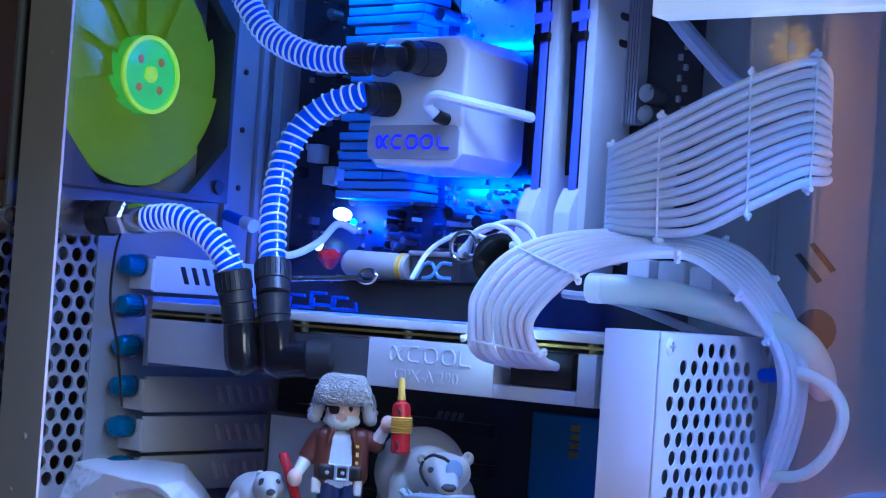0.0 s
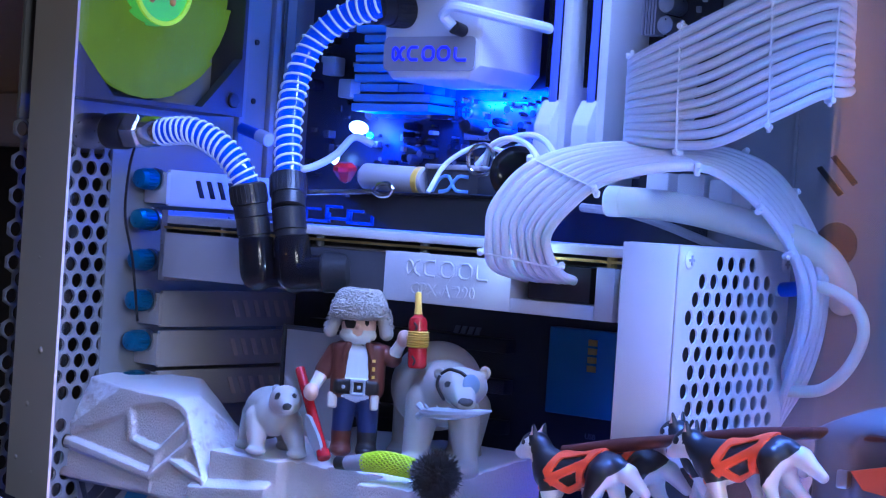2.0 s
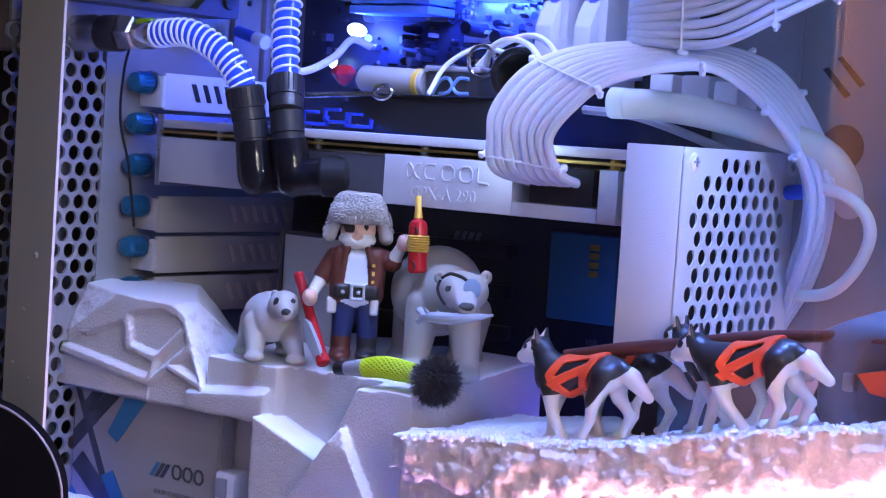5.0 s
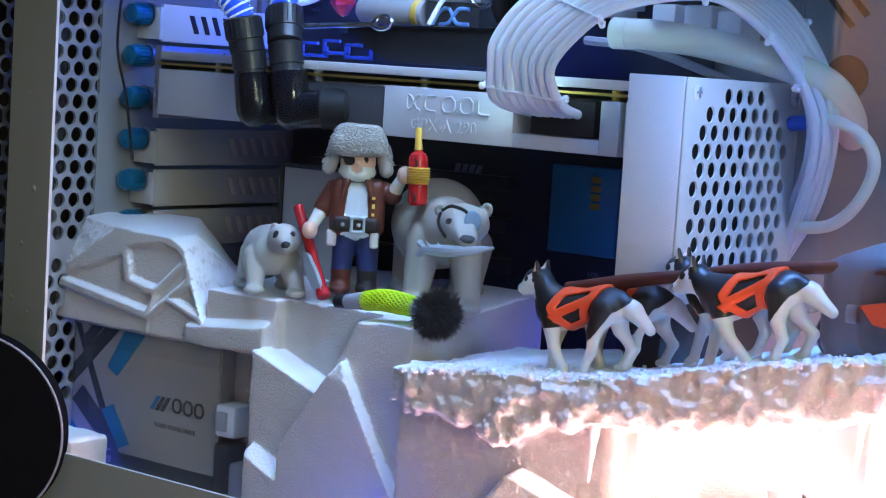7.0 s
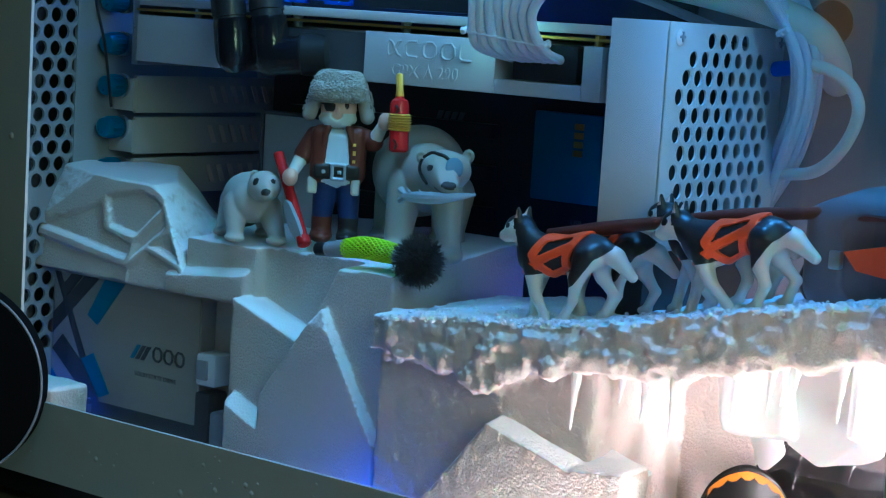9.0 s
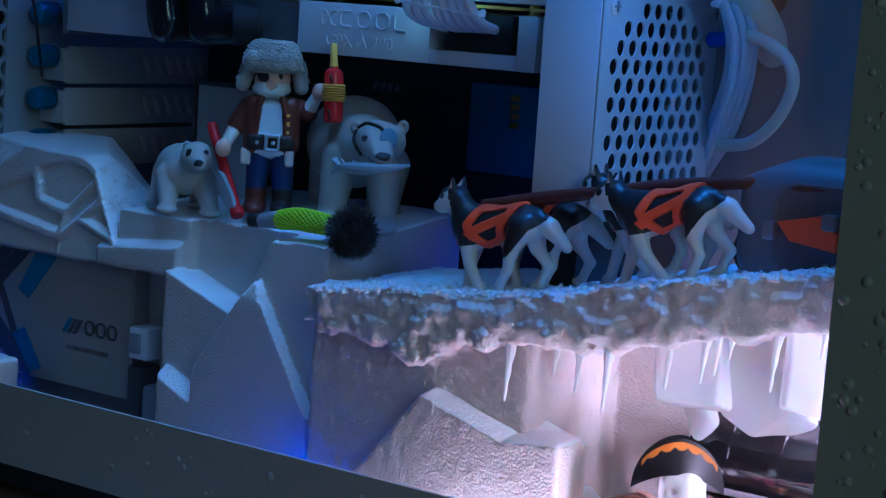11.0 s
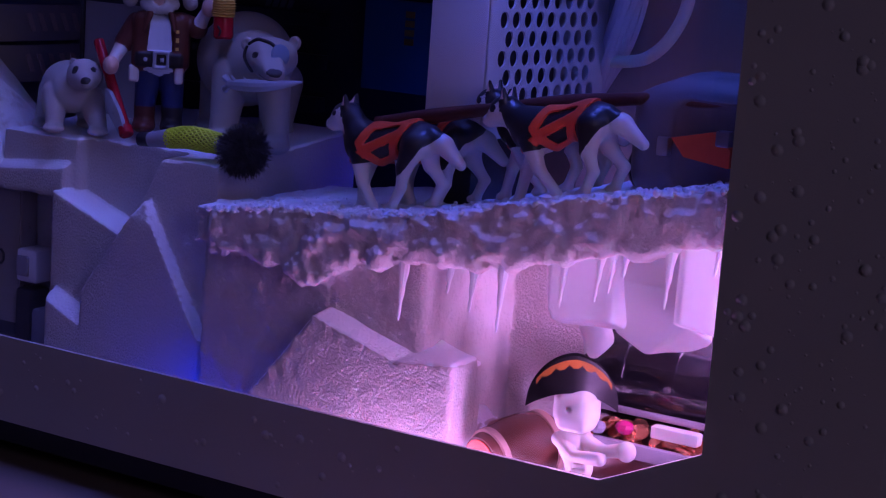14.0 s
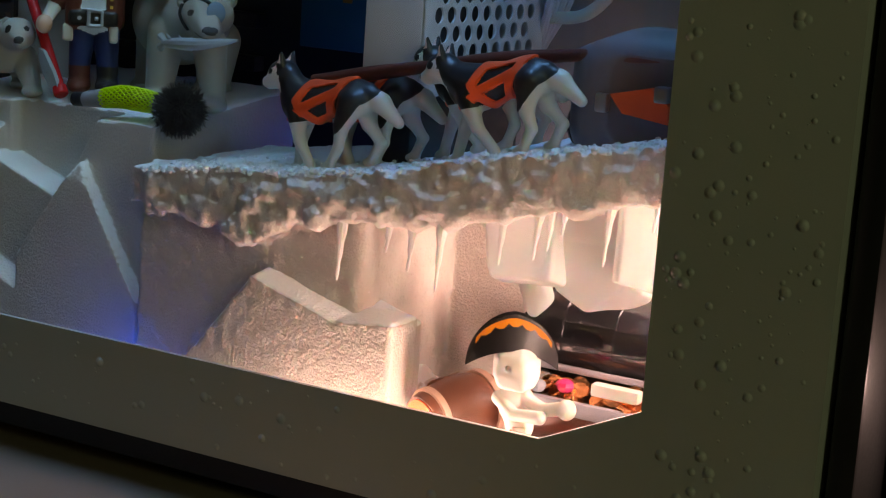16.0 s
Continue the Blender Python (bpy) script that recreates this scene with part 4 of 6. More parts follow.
# dark sheet in place of the shade seen through the holes
part("shade_sheet", box(B(), 301, 303, -33, 60, CAGE_LOW + 1, 324), DARK, cage)
# added support; its black holds the shade below the box
part("stand", box(B(), 303, 319, -30, 58, 204, CAGE_LOW, 0.8), BLACK, cage, "added stand, black for the shade behind the dogs")
for y in (-26.7, 56.8):
    sc = part("screw", revolve(B(), (325, y, 321), (327, y, 321), [(3.6, 0), (3.6, 0.3), (2.8, 0.9), (0, 1.1)], 18), WHITE_GLOSS, cage, "crosshead screw")
    bm = box(B(), 326, 326.4, y - 2.0, y + 2.0, 320.5, 321.5)
    box(bm, 326, 326.4, y - 0.5, y + 0.5, 319.0, 323.0)
    part("cross_slot", bm, LABEL_GREY, sc)

# ---- sleeved cables ----
ARCH_A = [(238, -8, 308), (235, -30, 313), (236, -36, 326), (238, -36, 338), (249, -30, 354), (265, -15, 363), (294, 5, 367), (315, 25, 365), (329, 40, 355), (342, 55, 327), (342, 62, 303), (331, 70, 274), (312, 80, 245), (296, 90, 215)]
ARCH_B = [(262, -8, 308), (266, -26, 311), (265, -34, 318), (266, -38, 327), (275, -38, 338), (289, -34, 350), (309, -20, 357), (321, 0, 356), (335, 20, 340), (342, 35, 317), (340, 45, 298), (330, 55, 278), (314, 72, 248), (298, 84, 216)]


def ribbon_cables(thing_ob, a, b, n, r, mat, wobble, combs, seed, part_from=99):
    rg = random.Random(seed)
    for k in range(n):
        t = k / (n - 1)
        pts = [Vector(p).lerp(Vector(q), t) + Vector((rg.uniform(-1, 1), rg.uniform(-1, 1), rg.uniform(-1, 1))) * wobble for p, q in zip(a, b)]
        for i in range(part_from, len(pts)):
            pts[i] = pts[i] + Vector((2.6, -2.2, 0)) * (1 if k % 2 else -1) * min(1, 0.5 * (i - part_from + 1)) + Vector((rg.uniform(-1, 1), rg.uniform(-1, 1), 0)) * 0.9
        part("cable", tube(B(), pts, r, 10, 2.0), mat, thing_ob)
    pa, pb = smooth_path(a, 1.0), smooth_path(b, 1.0)
    for c in combs:
        i, j = int(c * (len(pa) - 1)), int(c * (len(pb) - 1))
        p, q = pa[i], pb[j]
        d = (q - p).normalized()
        way = (pa[min(i + 2, len(pa) - 1)] - pa[i - 2]).normalized()
        up = way.cross(d).normalized()
        way = d.cross(up)
        p, q = p - d * (r + 1.0), q + d * (r + 1.0)
        bm = B()
        for s in (-1, 1):
            tube(bm, [p + up * s * (r - 0.45), q + up * s * (r - 0.3)], 0.5, 6, curve=False)
        for k in range(n + 1):
            w = p.lerp(q, k / n)
            tube(bm, [w - up * r, w + up * r], 0.6, 6, curve=False)
        for e, s in ((p, -1), (q, 1)):
            cyl(bm, e - up * (r + 0.8), e + up * (r + 0.8), 1.3, seg=8, bev=0.3)
            cyl(bm, e + d * s * 0.4, e + d * s * 2.4, 0.9, seg=8, bev=0.3)
        part("cable_comb", bm, COMB, thing_ob, "clear plastic cable comb")


arch = thing("graphics_power_cable", (255, -10, 308), "arched white sleeved power cable with clear combs", "cable")
ribbon_cables(arch, ARCH_A, ARCH_B, 8, 2.0, SLEEVE, 0.25, (0.085, 0.215, 0.36, 0.47, 0.55), 4, 9)
C24_T = [(262, 80, 420), (274, 20, 402), (281, -5, 401), (312, -10, 414), (340, -8, 427), (363, 0, 436), (366, 12, 434), (358, 32, 430)]
C24_B = [(262, 80, 385), (274, 20, 370), (282, -5, 368), (320, -10, 367), (346, -8, 378), (363, 0, 388), (367, 12, 390), (360, 32, 393)]
main = thing("mainboard_power_cable", (320, 0, 367), "wide white sleeved mainboard cable with clear combs", "cable")
ribbon_cables(main, C24_T, C24_B, 12, 1.9, SLEEVE, 0.3, (0.40, 0.55, 0.74, 0.86), 7)
big = thing("milky_tube", (310, 30, 326), "thick milky flexible tube above the perforated box", "tube")
part("tube", tube(B(), [(266, 18, 343), (276, 20, 343), (298, 25, 341), (327, 32, 335), (341, 40, 330), (345, 54, 324), (342, 76, 314), (334, 98, 306)], 6.4, 18), TUBE_WHITE, big)
part("end_cap", cyl(B(), (259, 16.4, 343), (267, 18.2, 343), 6.6, seg=20, bev=1), TUBE_WHITE, big)
loop = thing("looped_tube", (350, 55, 262), "thin white looped tube with blue tape", "tube")
part("tube", tube(B(), [(325, 52, 310), (331, 50, 311), (348, 45, 313), (362, 45, 307), (366, 48, 296), (359, 52, 281), (345, 58, 270), (326, 62, 267)], 2.6, 12), TUBE_WHITE, loop)
part("tape", cyl(B(), (327, 51, 310.4), (344, 46, 312.6), 3.2, seg=12, bev=0.4), BLUE_TAPE, loop, "blue tape")
solo("flat_cable", tube(B(), [(250, 85, 480), (262, 78, 468), (297, 60, 440), (318, 40, 430)], 4.2, 8), SLEEVE, "white braided cable behind the power cable", "cable")
solo("dark_cable", tube(B(), [(232, 40, 340), (262, 36, 338), (290, 40, 330), (310, 60, 320)], 2.0, 8), LABEL_GREY, "grey cable over the graphics card", "cable")
bm = B()
for k, (x, z, w) in enumerate(((268, 352, 14), (284, 350, 12), (252, 352, 12))):
    box(bm, x, x + w, 60, 80, z - 6, z + 6, 1.5)
solo("white_connector", bm, WHITE_GLOSS, "white plastic connectors behind the arched cable", "connector")

# ---- case light bar ----
bar = thing("light_bar", (365, -40, 447), "white lit bar under the case roof", "lamp")
part("housing", box(B(), 318, 470, -46, -34, 448, 470, 1), material("lit_white_plastic", (0.8, 0.8, 0.85), 0.3, glow=(0.62, 0.70, 1.0), power=0.5), bar)
part("screw", cyl(B(), (327, -46.6, 457), (327, -45.8, 457), 2, seg=12), GOLD, bar)
# ---- ice scenery ----
def rough_ice(P, amount=0.5):
    return amount * (grain(P, 9.0, 1) + 0.5 * grain(P, 4.0, 2))


# facets cut into the mound's front, leaving ridges between them on which snow lies
FACETS = [
    [(-12, 211), (49.5, 202.5), (51.5, 209), (32, 213.5), (0, 217)],
    [(-12, 211), (32, 213), (27, 228.5), (4, 217)],
    [(53, 203), (71.5, 219), (69.5, 225), (54.5, 210.5)],
    [(36, 216), (53, 213.2), (67.5, 227.5), (62.5, 231.5), (51, 234), (31, 229.5)],
    [(64.5, 210), (83, 204.5), (74.5, 215.5)],
    [(-14, 206.5), (-14, 150), (51, 150), (51, 197.8)],
    [(51, 197.8), (51, 150), (90, 150), (90, 194), (83, 201), (62, 207)],
]
DRIVE_BAY = ((50, -45, 145), (74, 25, 46), 2)


def mound(P):
    d = slab(P, (36, -15, 170), (60, 30, 72), 1)
    for through_point, normal in (((0, -39, 205), (0, -0.985, 0.17)), ((4, -38.5, 219), (-0.19, -0.89, 0.42)), ((72, -40, 228), (0.86, 0.17, 0.47)), ((64, -40, 234.2), (0.45, -0.12, 0.88)), ((51, -40, 237), (0.04, -0.10, 1)), ((60, -10, 234), (0.55, 0.45, 0.70)), ((-9.5, -38, 225), (-0.98, -0.1, 0.17))):
        d = np.maximum(d, half_space(P, through_point, normal))
    deep = 0
    for f in FACETS:
        p = f if sum(a[0] * b[1] - b[0] * a[1] for a, b in zip(f, f[1:] + f[:1])) > 0 else f[::-1]
        deep = np.maximum(deep, np.clip(-outline(P, p) * 1.6 + 1.1, 0, 2.6))
    d = np.maximum(d, half_space(P, (0, -39, 205), (0, -0.985, 0.17)) + deep)
    d = np.maximum(d, -slab(P, *DRIVE_BAY))
    return d + rough_ice(P, 0.3)


def plateau(P):
    top = half_space(P, (150, 0, 220), (-0.01, -0.09, 1)) + 0.8 * grain(P, 14.0, 31)
    main = np.minimum(slab(P, (152, 12, 165), (60, 41, 75), 2), slab(P, (106, -5, 165), (22, 30, 75), 2))
    ramp = np.maximum(slab(P, (150, -33, 145), (26, 13, 60), 1.5), half_space(P, (127, -46, 194.5), (0.36, 0, 1)))
    buttress = np.maximum(slab(P, (187, -24, 160), (26, 22, 75), 1.5), half_space(P, (184, -46, 217), (-0.88, 0, 0.47)))
    spur = np.maximum(slab(P, (180, -45, 130), (32, 8, 80), 1), np.maximum(half_space(P, (179, -50, 199), (-0.805, 0, 0.593)), half_space(P, (179, -50, 199), (0.85, 0, 0.52))))
    spur = np.maximum(spur, half_space(P, (179, -50, 199), (0.1, -0.93, 0.35)))
    low = np.maximum(slab(P, (174, -40, 120), (46, 13, 40), 2), half_space(P, (130, -52, 150), (0.35, -0.6, 0.8)))
    step = np.maximum(slab(P, (101, -22, 150), (24.5, 18.5, 70), 1.5), half_space(P, (90, -40, 200.5), (-0.10, -0.46, 0.88)))
    step = np.maximum(step, P[..., 2] - 212)
    d = np.minimum(np.minimum(np.maximum(main, top), np.maximum(buttress, top)), np.minimum(np.minimum(ramp, spur), np.minimum(low, step)))
    d = np.maximum(d, -slab(P, *DRIVE_BAY))
    return d + rough_ice(P, 0.3)


ICE_LOW = 108.2


def ledge_top(x):
    return np.interp(x, [228, 262, 285, 320, 350, 374, 395, 434], [204, 209, 210.5, 215.0, 221.5, 228, 231.5, 239.5])


def ledge(P):
    x, y, z = P[..., 0], P[..., 1], P[..., 2]
    g1, g2, g3 = grain(P, 9.5, 5), grain(P, 4.4, 6), grain(P, 2.1, 7)
    top = ledge_top(x)
    under = np.interp(x, [220, 253, 268, 278, 290, 314, 345, 365, 392, 430, 452], [192, 190, 188, 183, 192, 198, 200, 204, 212, 221, 226])
    front = np.interp(x, [220, 270, 320, 450], [-68.5, -69.5, -72.5, -73])
    edge = np.maximum(np.maximum(221 - x, x - 452), np.maximum(front - y, y - 22))
    on_top = np.clip((z - top + 5) / 4, 0, 1)
    lump = (1.2 * g1 + 1.0 * g2 + 0.8 * g3) * (1 - on_top) + (0.9 * g1 + 1.3 * np.maximum(g2, -0.2) + 0.9 * g3) * on_top
    roof = np.maximum(np.maximum(z - top, under - z) * 0.95, edge) - 0.4 + lump * np.where(y > -50, 0.6, 1.0)
    # rounded clumps of foam along the broken rim
    rg = random.Random(8)
    axes = P[:, 0, 0, 0], P[0, :, 0, 1], P[0, 0, :, 2]
    for _ in range(190):
        cx = rg.uniform(227, 446)
        low, high = np.interp(cx, [220, 278, 314, 365, 430], [189, 185, 199, 205, 222]), float(ledge_top(cx))
        r = rg.choice((1.4, 1.8, 2.2, 2.6, 3.2, 4.0, 5.0))
        c = (cx, float(np.interp(cx, [220, 270, 320, 450], [-68.5, -69.5, -72.5, -73])) + rg.uniform(0.5, 3.0), rg.uniform(low, high - r - 1.0))
        near = tuple(slice(*np.searchsorted(ax, (m - 1.4 * r - 5, m + 1.4 * r + 5))) for ax, m in zip(axes, c))
        roof[near] = smin(roof[near], ell(P[near], c, (r * rg.uniform(1.0, 1.4), r * 0.8, r)) + 0.9 * g2[near] + 0.6 * g3[near], 2.0)
    pillar = slab(P, (270.5, -21, 152), (51.5, 41, 48), 3) + 0.5 * g2 + 0.45 * g3
    wall = slab(P, (350, 15, 155), (42, 9, 55), 2) + 0.4 * g1
    foot = ell(P, (334, -42, 112), (12, 20, 30)) + 1.6 * g2 + 0.8 * g3
    return np.minimum(smin(roof, pillar, 3.0), np.minimum(wall, foot))


def wedge(P):
    P = P + np.array((6.0, -8.0, 1.0))
    d = slab(P, (298, -67, 135), (48, 12, 45), 2)
    d = np.maximum(d, half_space(P, (286, -76, 173.5), (0.27, -0.30, 0.91)))
    d = np.maximum(d, half_space(P, (286, -72, 173.5), (-0.78, 0, 0.62)))
    block = np.maximum(slab(P, (335, -69.5, 134), (12, 9.5, 31.5), 2.0), half_space(P, (330, -76, 163.5), (-0.12, -0.2, 0.97)))
    return np.minimum(d, block) + 0.22 * grain(P, 3.4, 11)


def foam_piece(name, field, lo, hi, h, mats, label, paint=None):
    return solo(name, body(field, lo, hi, h, paint), mats, label, "ice block", "ice scenery", smooth=60)


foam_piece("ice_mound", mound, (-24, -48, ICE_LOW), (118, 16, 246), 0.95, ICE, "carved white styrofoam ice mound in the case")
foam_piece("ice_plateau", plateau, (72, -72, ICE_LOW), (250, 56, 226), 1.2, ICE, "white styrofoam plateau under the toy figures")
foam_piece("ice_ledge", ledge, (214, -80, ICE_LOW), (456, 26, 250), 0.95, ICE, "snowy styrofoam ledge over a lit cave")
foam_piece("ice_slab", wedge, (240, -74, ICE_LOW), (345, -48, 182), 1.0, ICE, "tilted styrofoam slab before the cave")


def hanging(c, half, *cuts):
    def field(P):
        d = slab(P, c, half, 4)
        for cut in cuts:
            d = np.maximum(d, half_space(P, *cut))
        return d + 0.25 * grain(P, 7, 12)
    return field


foam_piece("ice_block", hanging((383, -48, 204), (14.5, 14, 21), ((384, -55, 184), (0.1, -0.3, -0.95)), ((369.5, -55, 200), (-0.97, 0, -0.22))), (362, -66, 178), (402, -30, 228), 1.0, FOAM_SMOOTH, "rounded styrofoam block hanging from the ledge")
foam_piece("ice_block", hanging((407, -42, 203), (14, 15, 27), ((404, -56, 178.5), (0.55, -0.30, -0.78)), ((404, -56, 178.5), (-0.45, -0.30, -0.84)), ((404, -56, 199), (0, -0.94, -0.34))), (390, -62, 172), (424, -24, 232), 1.0, FOAM_SMOOTH, "angled styrofoam block hanging from the ledge")
foam_piece("ice_block", hanging((435, -52, 210), (14.5, 16, 26), ((430, -60, 190), (-0.12, -0.2, -0.97))), (416, -72, 180), (452, -32, 238), 1.0, FOAM_SMOOTH, "straight styrofoam block hanging from the ledge")
foam_piece("ice_chunk", lambda P: smin(ell(P, (376, -26, 170), (6, 5, 10)), ell(P, (372, -24, 179), (6, 5, 9)), 3) + 0.4 * grain(P, 3, 15), (362, -36, 156), (386, -12, 194), 1.0, FOAM_SMOOTH, "pale lump of styrofoam behind the hanging blocks")
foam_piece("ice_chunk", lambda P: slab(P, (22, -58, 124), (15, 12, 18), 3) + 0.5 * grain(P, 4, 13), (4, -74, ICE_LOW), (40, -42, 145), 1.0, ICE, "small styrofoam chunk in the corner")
for x, y, z, n in ((336, -69, 200, 11), (346, -70, 201, 17), (358, -71, 204, 25), (317, -70, 197, 21), (381, -70, 211, 19), (394, -70, 213, 17), (397, -66, 214, 15), (402, -66, 216, 11), (420, -71, 220, 22), (437, -72, 226, 14)):
    bm = tube(B(), [(x - 0.6, y + 1, z + 5), (x + 0.3, y, z), (x, y - 0.3, z - n * 0.5), (x - 0.9, y, z - n)], lambda t: 2.6 * (1 - t) ** 1.6 + 0.45 + 0.15 * math.sin(23 * t), 9, 1.2)
    solo("icicle", bm, FOAM_SMOOTH, "thin frosted icicle under the snowy ledge", "icicle", "icicles")

rg = random.Random(21)
bm = B()
for _ in range(1500):
    x = rg.uniform(226, 446)
    y = rg.uniform(-71, -30) if rg.random() < 0.5 else rg.uniform(-73, -62)
    s = rg.choice([0.4, 0.5, 0.6, 0.7, 0.9, 1.2, 1.6])
    tiny_ball(bm, (x, y, ledge_top(x) + rg.uniform(-0.8, 1.2)), (s * rg.uniform(0.8, 1.3), s * rg.uniform(0.7, 1.2), s * 0.8))
solo("snow_crumbs", bm, SNOW, "loose crumbs of snow on the ledge", "snow", kind="stuff")

# ---- solid state drive ----
ssd = thing("solid_state_drive", (42, -31, 120), "flat silver drive with a geometric blue label", "drive")
part("body", box(B(), -8, 92, -30, -20.5, 120, 190, 0.8), SSD_METAL, ssd)
face = part("label", box(B(), -7, 91, -30.4, -29.6, 129, 188.5), SSD_SILVER, ssd, "silver printed label")
part("dark_band", box(B(), -7, 91, -30.5, -29.6, 120.8, 129), DARK_PRINT, ssd)
for n, poly in enumerate(([(-7, 188.5), (-3, 188.5), (27, 129), (22, 129)], [(14, 188.5), (24, 188.5), (-7, 158), (-7, 168)], [(28, 188.5), (42, 188.5), (24, 166), (17, 170)], [(-7, 150), (0, 158), (28, 135), (24, 130), (18, 130)], [(5, 188.5), (13, 188.5), (3, 178), (-2, 181)], [(14, 148), (22, 152), (34, 134), (27, 131)], [(-7, 140), (-7, 134), (-1, 129), (4, 129)])):
    part("print", prism(B(), poly, "y", -30.7 - 0.03 * n, -30.3), (DARK_PRINT, DARK_PRINT, CYAN_PRINT, DARK_PRINT, DARK_PRINT, CYAN_PRINT, CYAN_PRINT)[n], face)
for k in range(3):
    part("print", prism(B(), [(47 + k * 3.4, 154), (49.5 + k * 3.4, 154), (54 + k * 3.4, 161), (51.5 + k * 3.4, 161)], "y", -30.7, -30.3), (CYAN_PRINT, DARK_PRINT, DARK_PRINT)[k], face)
for k in range(3):
    part("logo_mark", rounded_glyph(B(), 65 + k * 7.2, 158, 2.6, 3, -30.5, 0.65), DARK_PRINT, face)
part("lettering", lettering("SOLID STATE DRIVE", 2.2, plane_y(64, -30.5, 147), 0.1), DARK_PRINT, face)
part("mark", box(B(), 2, 22, -30.8, -30.4, 123, 126.5), PRINT_GREY, ssd)
plug = thing("drive_connector", (100, -28, 120), "white and grey cable plugs on the drive", "connector")
part("data_plug", box(B(), 92, 104, -33, -20, 149, 164, 1.5), WHITE_GLOSS, plug)
part("latch", box(B(), 93.5, 100, -34.5, -32.5, 152, 161, 0.6), LABEL_GREY, plug)
part("power_plug", box(B(), 92, 101, -33, -20, 122, 146, 1.5), DARK, plug)
part("power_shell", box(B(), 100, 110, -32, -18, 120, 138, 2.5), LABEL_GREY, plug)

# ---- toys ----
# harness straps on the near flank: lengthwise and upright places of each strip's two ends
HARNESS = [((-19, 18.5), (-11, 22.5)), ((-11, 22.5), (-12.5, 26)), ((-12.5, 26), (-7.5, 32)), ((-7.5, 32), (9, 33)), ((7.5, 32), (1.5, 25)), ((1.5, 25), (-0.5, 19.5)), ((-0.5, 19.5), (-6.5, 17.5)), ((-6.5, 17.5), (-11, 22.5)), ((-11, 23.5), (3.5, 28.2))]
STANDING = {"head": (-18.0, 36.5), "front": (-8.0, -19.0), "hind": (1.0, 13.0), "girth": 3.5}
STEPPING = {"head": (-21.0, 34.0), "front": (-4.0, -24.0), "hind": (7.0, 14.0), "girth": 5.0}
GRAZING = {"head": (-21.0, 24.0), "front": (-10.0, -17.0), "hind": (2.0, 13.0), "girth": 1.5}


def dog_field(P, how):
    hx, hz = how["head"]
    spine = smin(ell(P, (-8.5, 0, 24.8), (10.5, 6.3, 8.0)), ell(P, (5, 0, 26.2), (12, 5.2, 5.2)), 5)
    spine = smin(spine, ell(P, (13.5, 0, 25.0), (8.0, 5.8, 6.8)), 4)
    neck = limb(P, (-11.5, 0, 27), (hx + 2.0, 0, hz - 1.5), 6.3, 4.6)
    head = smin(ell(P, (hx, 0, hz), (5.9, 5.4, 5.3)), limb(P, (hx - 3, 0, hz - 1.0), (hx - 7.6, 0, hz - 2.2), 3.0, 2.0), 1.8)
    head = smin(head, limb(P, (hx - 3, 0, hz - 3.0), (hx - 6.5, 0, hz - 3.7), 2.2, 1.5), 0.9)
    ears = 99.0
    for s in (-1, 1):
        ear = limb(P, (hx + 1.6, 3.0 * s, hz + 3.4), (hx + 2.8, 3.9 * s, hz + 7.4), 2.2, 0.6)
        ears = np.minimum(ears, np.maximum(ear, -limb(P, (hx + 0.4, 3.4 * s, hz + 4.2), (hx + 2.0, 4.6 * s, hz + 6.6), 1.2, 0.3)))
    tail = smin(limb(P, (19, 0, 27), (23, 0, 22.5), 2.6, 3.5), limb(P, (23, 0, 22.5), (29.5, 0, 14.8), 3.6, 2.0), 1.5)
    trunk = smin(spine, neck, 4)
    d = smin(trunk, head, 2.0)
    d = smin(d, ears, 0.7)
    d = smin(d, tail, 1.8)
    for side, fx, gx in ((-1, how["front"][0], how["hind"][0]), (1, how["front"][1], how["hind"][1])):
        y = 4.1 * side
        mid = (-11.5 + fx) / 2 - 1.0
        front = smin(limb(P, (-11, y, 22), (mid, y * 1.1, 11.5), 3.9, 2.3), limb(P, (mid, y * 1.1, 11.5), (fx + 0.6, y * 1.1, 2.8), 2.2, 1.9), 0.8)
        front = smin(front, limb(P, (fx + 0.6, y * 1.1, 1.9), (fx - 2.2, y * 1.1, 1.5), 1.9, 1.5), 0.9)
        knee, hock = (gx + 14) / 2 + 0.5, gx + 5.0
        hind = smin(limb(P, (13.5, y, 24), (knee, y * 1.15, 15.5), 5.4, 3.0), limb(P, (knee, y * 1.15, 15.5), (hock, y * 1.2, 8.2), 2.7, 1.9), 1.2)
        hind = smin(hind, limb(P, (hock, y * 1.2, 8.2), (gx + 0.8, y * 1.2, 2.6), 2.0, 1.8), 0.9)
        hind = smin(hind, limb(P, (gx + 0.8, y * 1.2, 1.8), (gx - 2.0, y * 1.2, 1.5), 1.8, 1.5), 0.8)
        d = smin(d, np.minimum(front, hind), 1.4)
    x, z = P[..., 0], P[..., 2]
    strap = 99.0
    for (ax, az), (bx, bz) in HARNESS:
        ax, bx = ax + how["girth"], bx + how["girth"]
        t = np.clip(((x - ax) * (bx - ax) + (z - az) * (bz - az)) / ((bx - ax) ** 2 + (bz - az) ** 2), 0, 1)
        strap = np.minimum(strap, np.hypot(x - ax - t * (bx - ax), z - az - t * (bz - az)) - 1.5)
    harness = np.maximum(np.maximum(trunk - 1.0, -4.0 - trunk), strap)
    return np.minimum(d, harness), harness


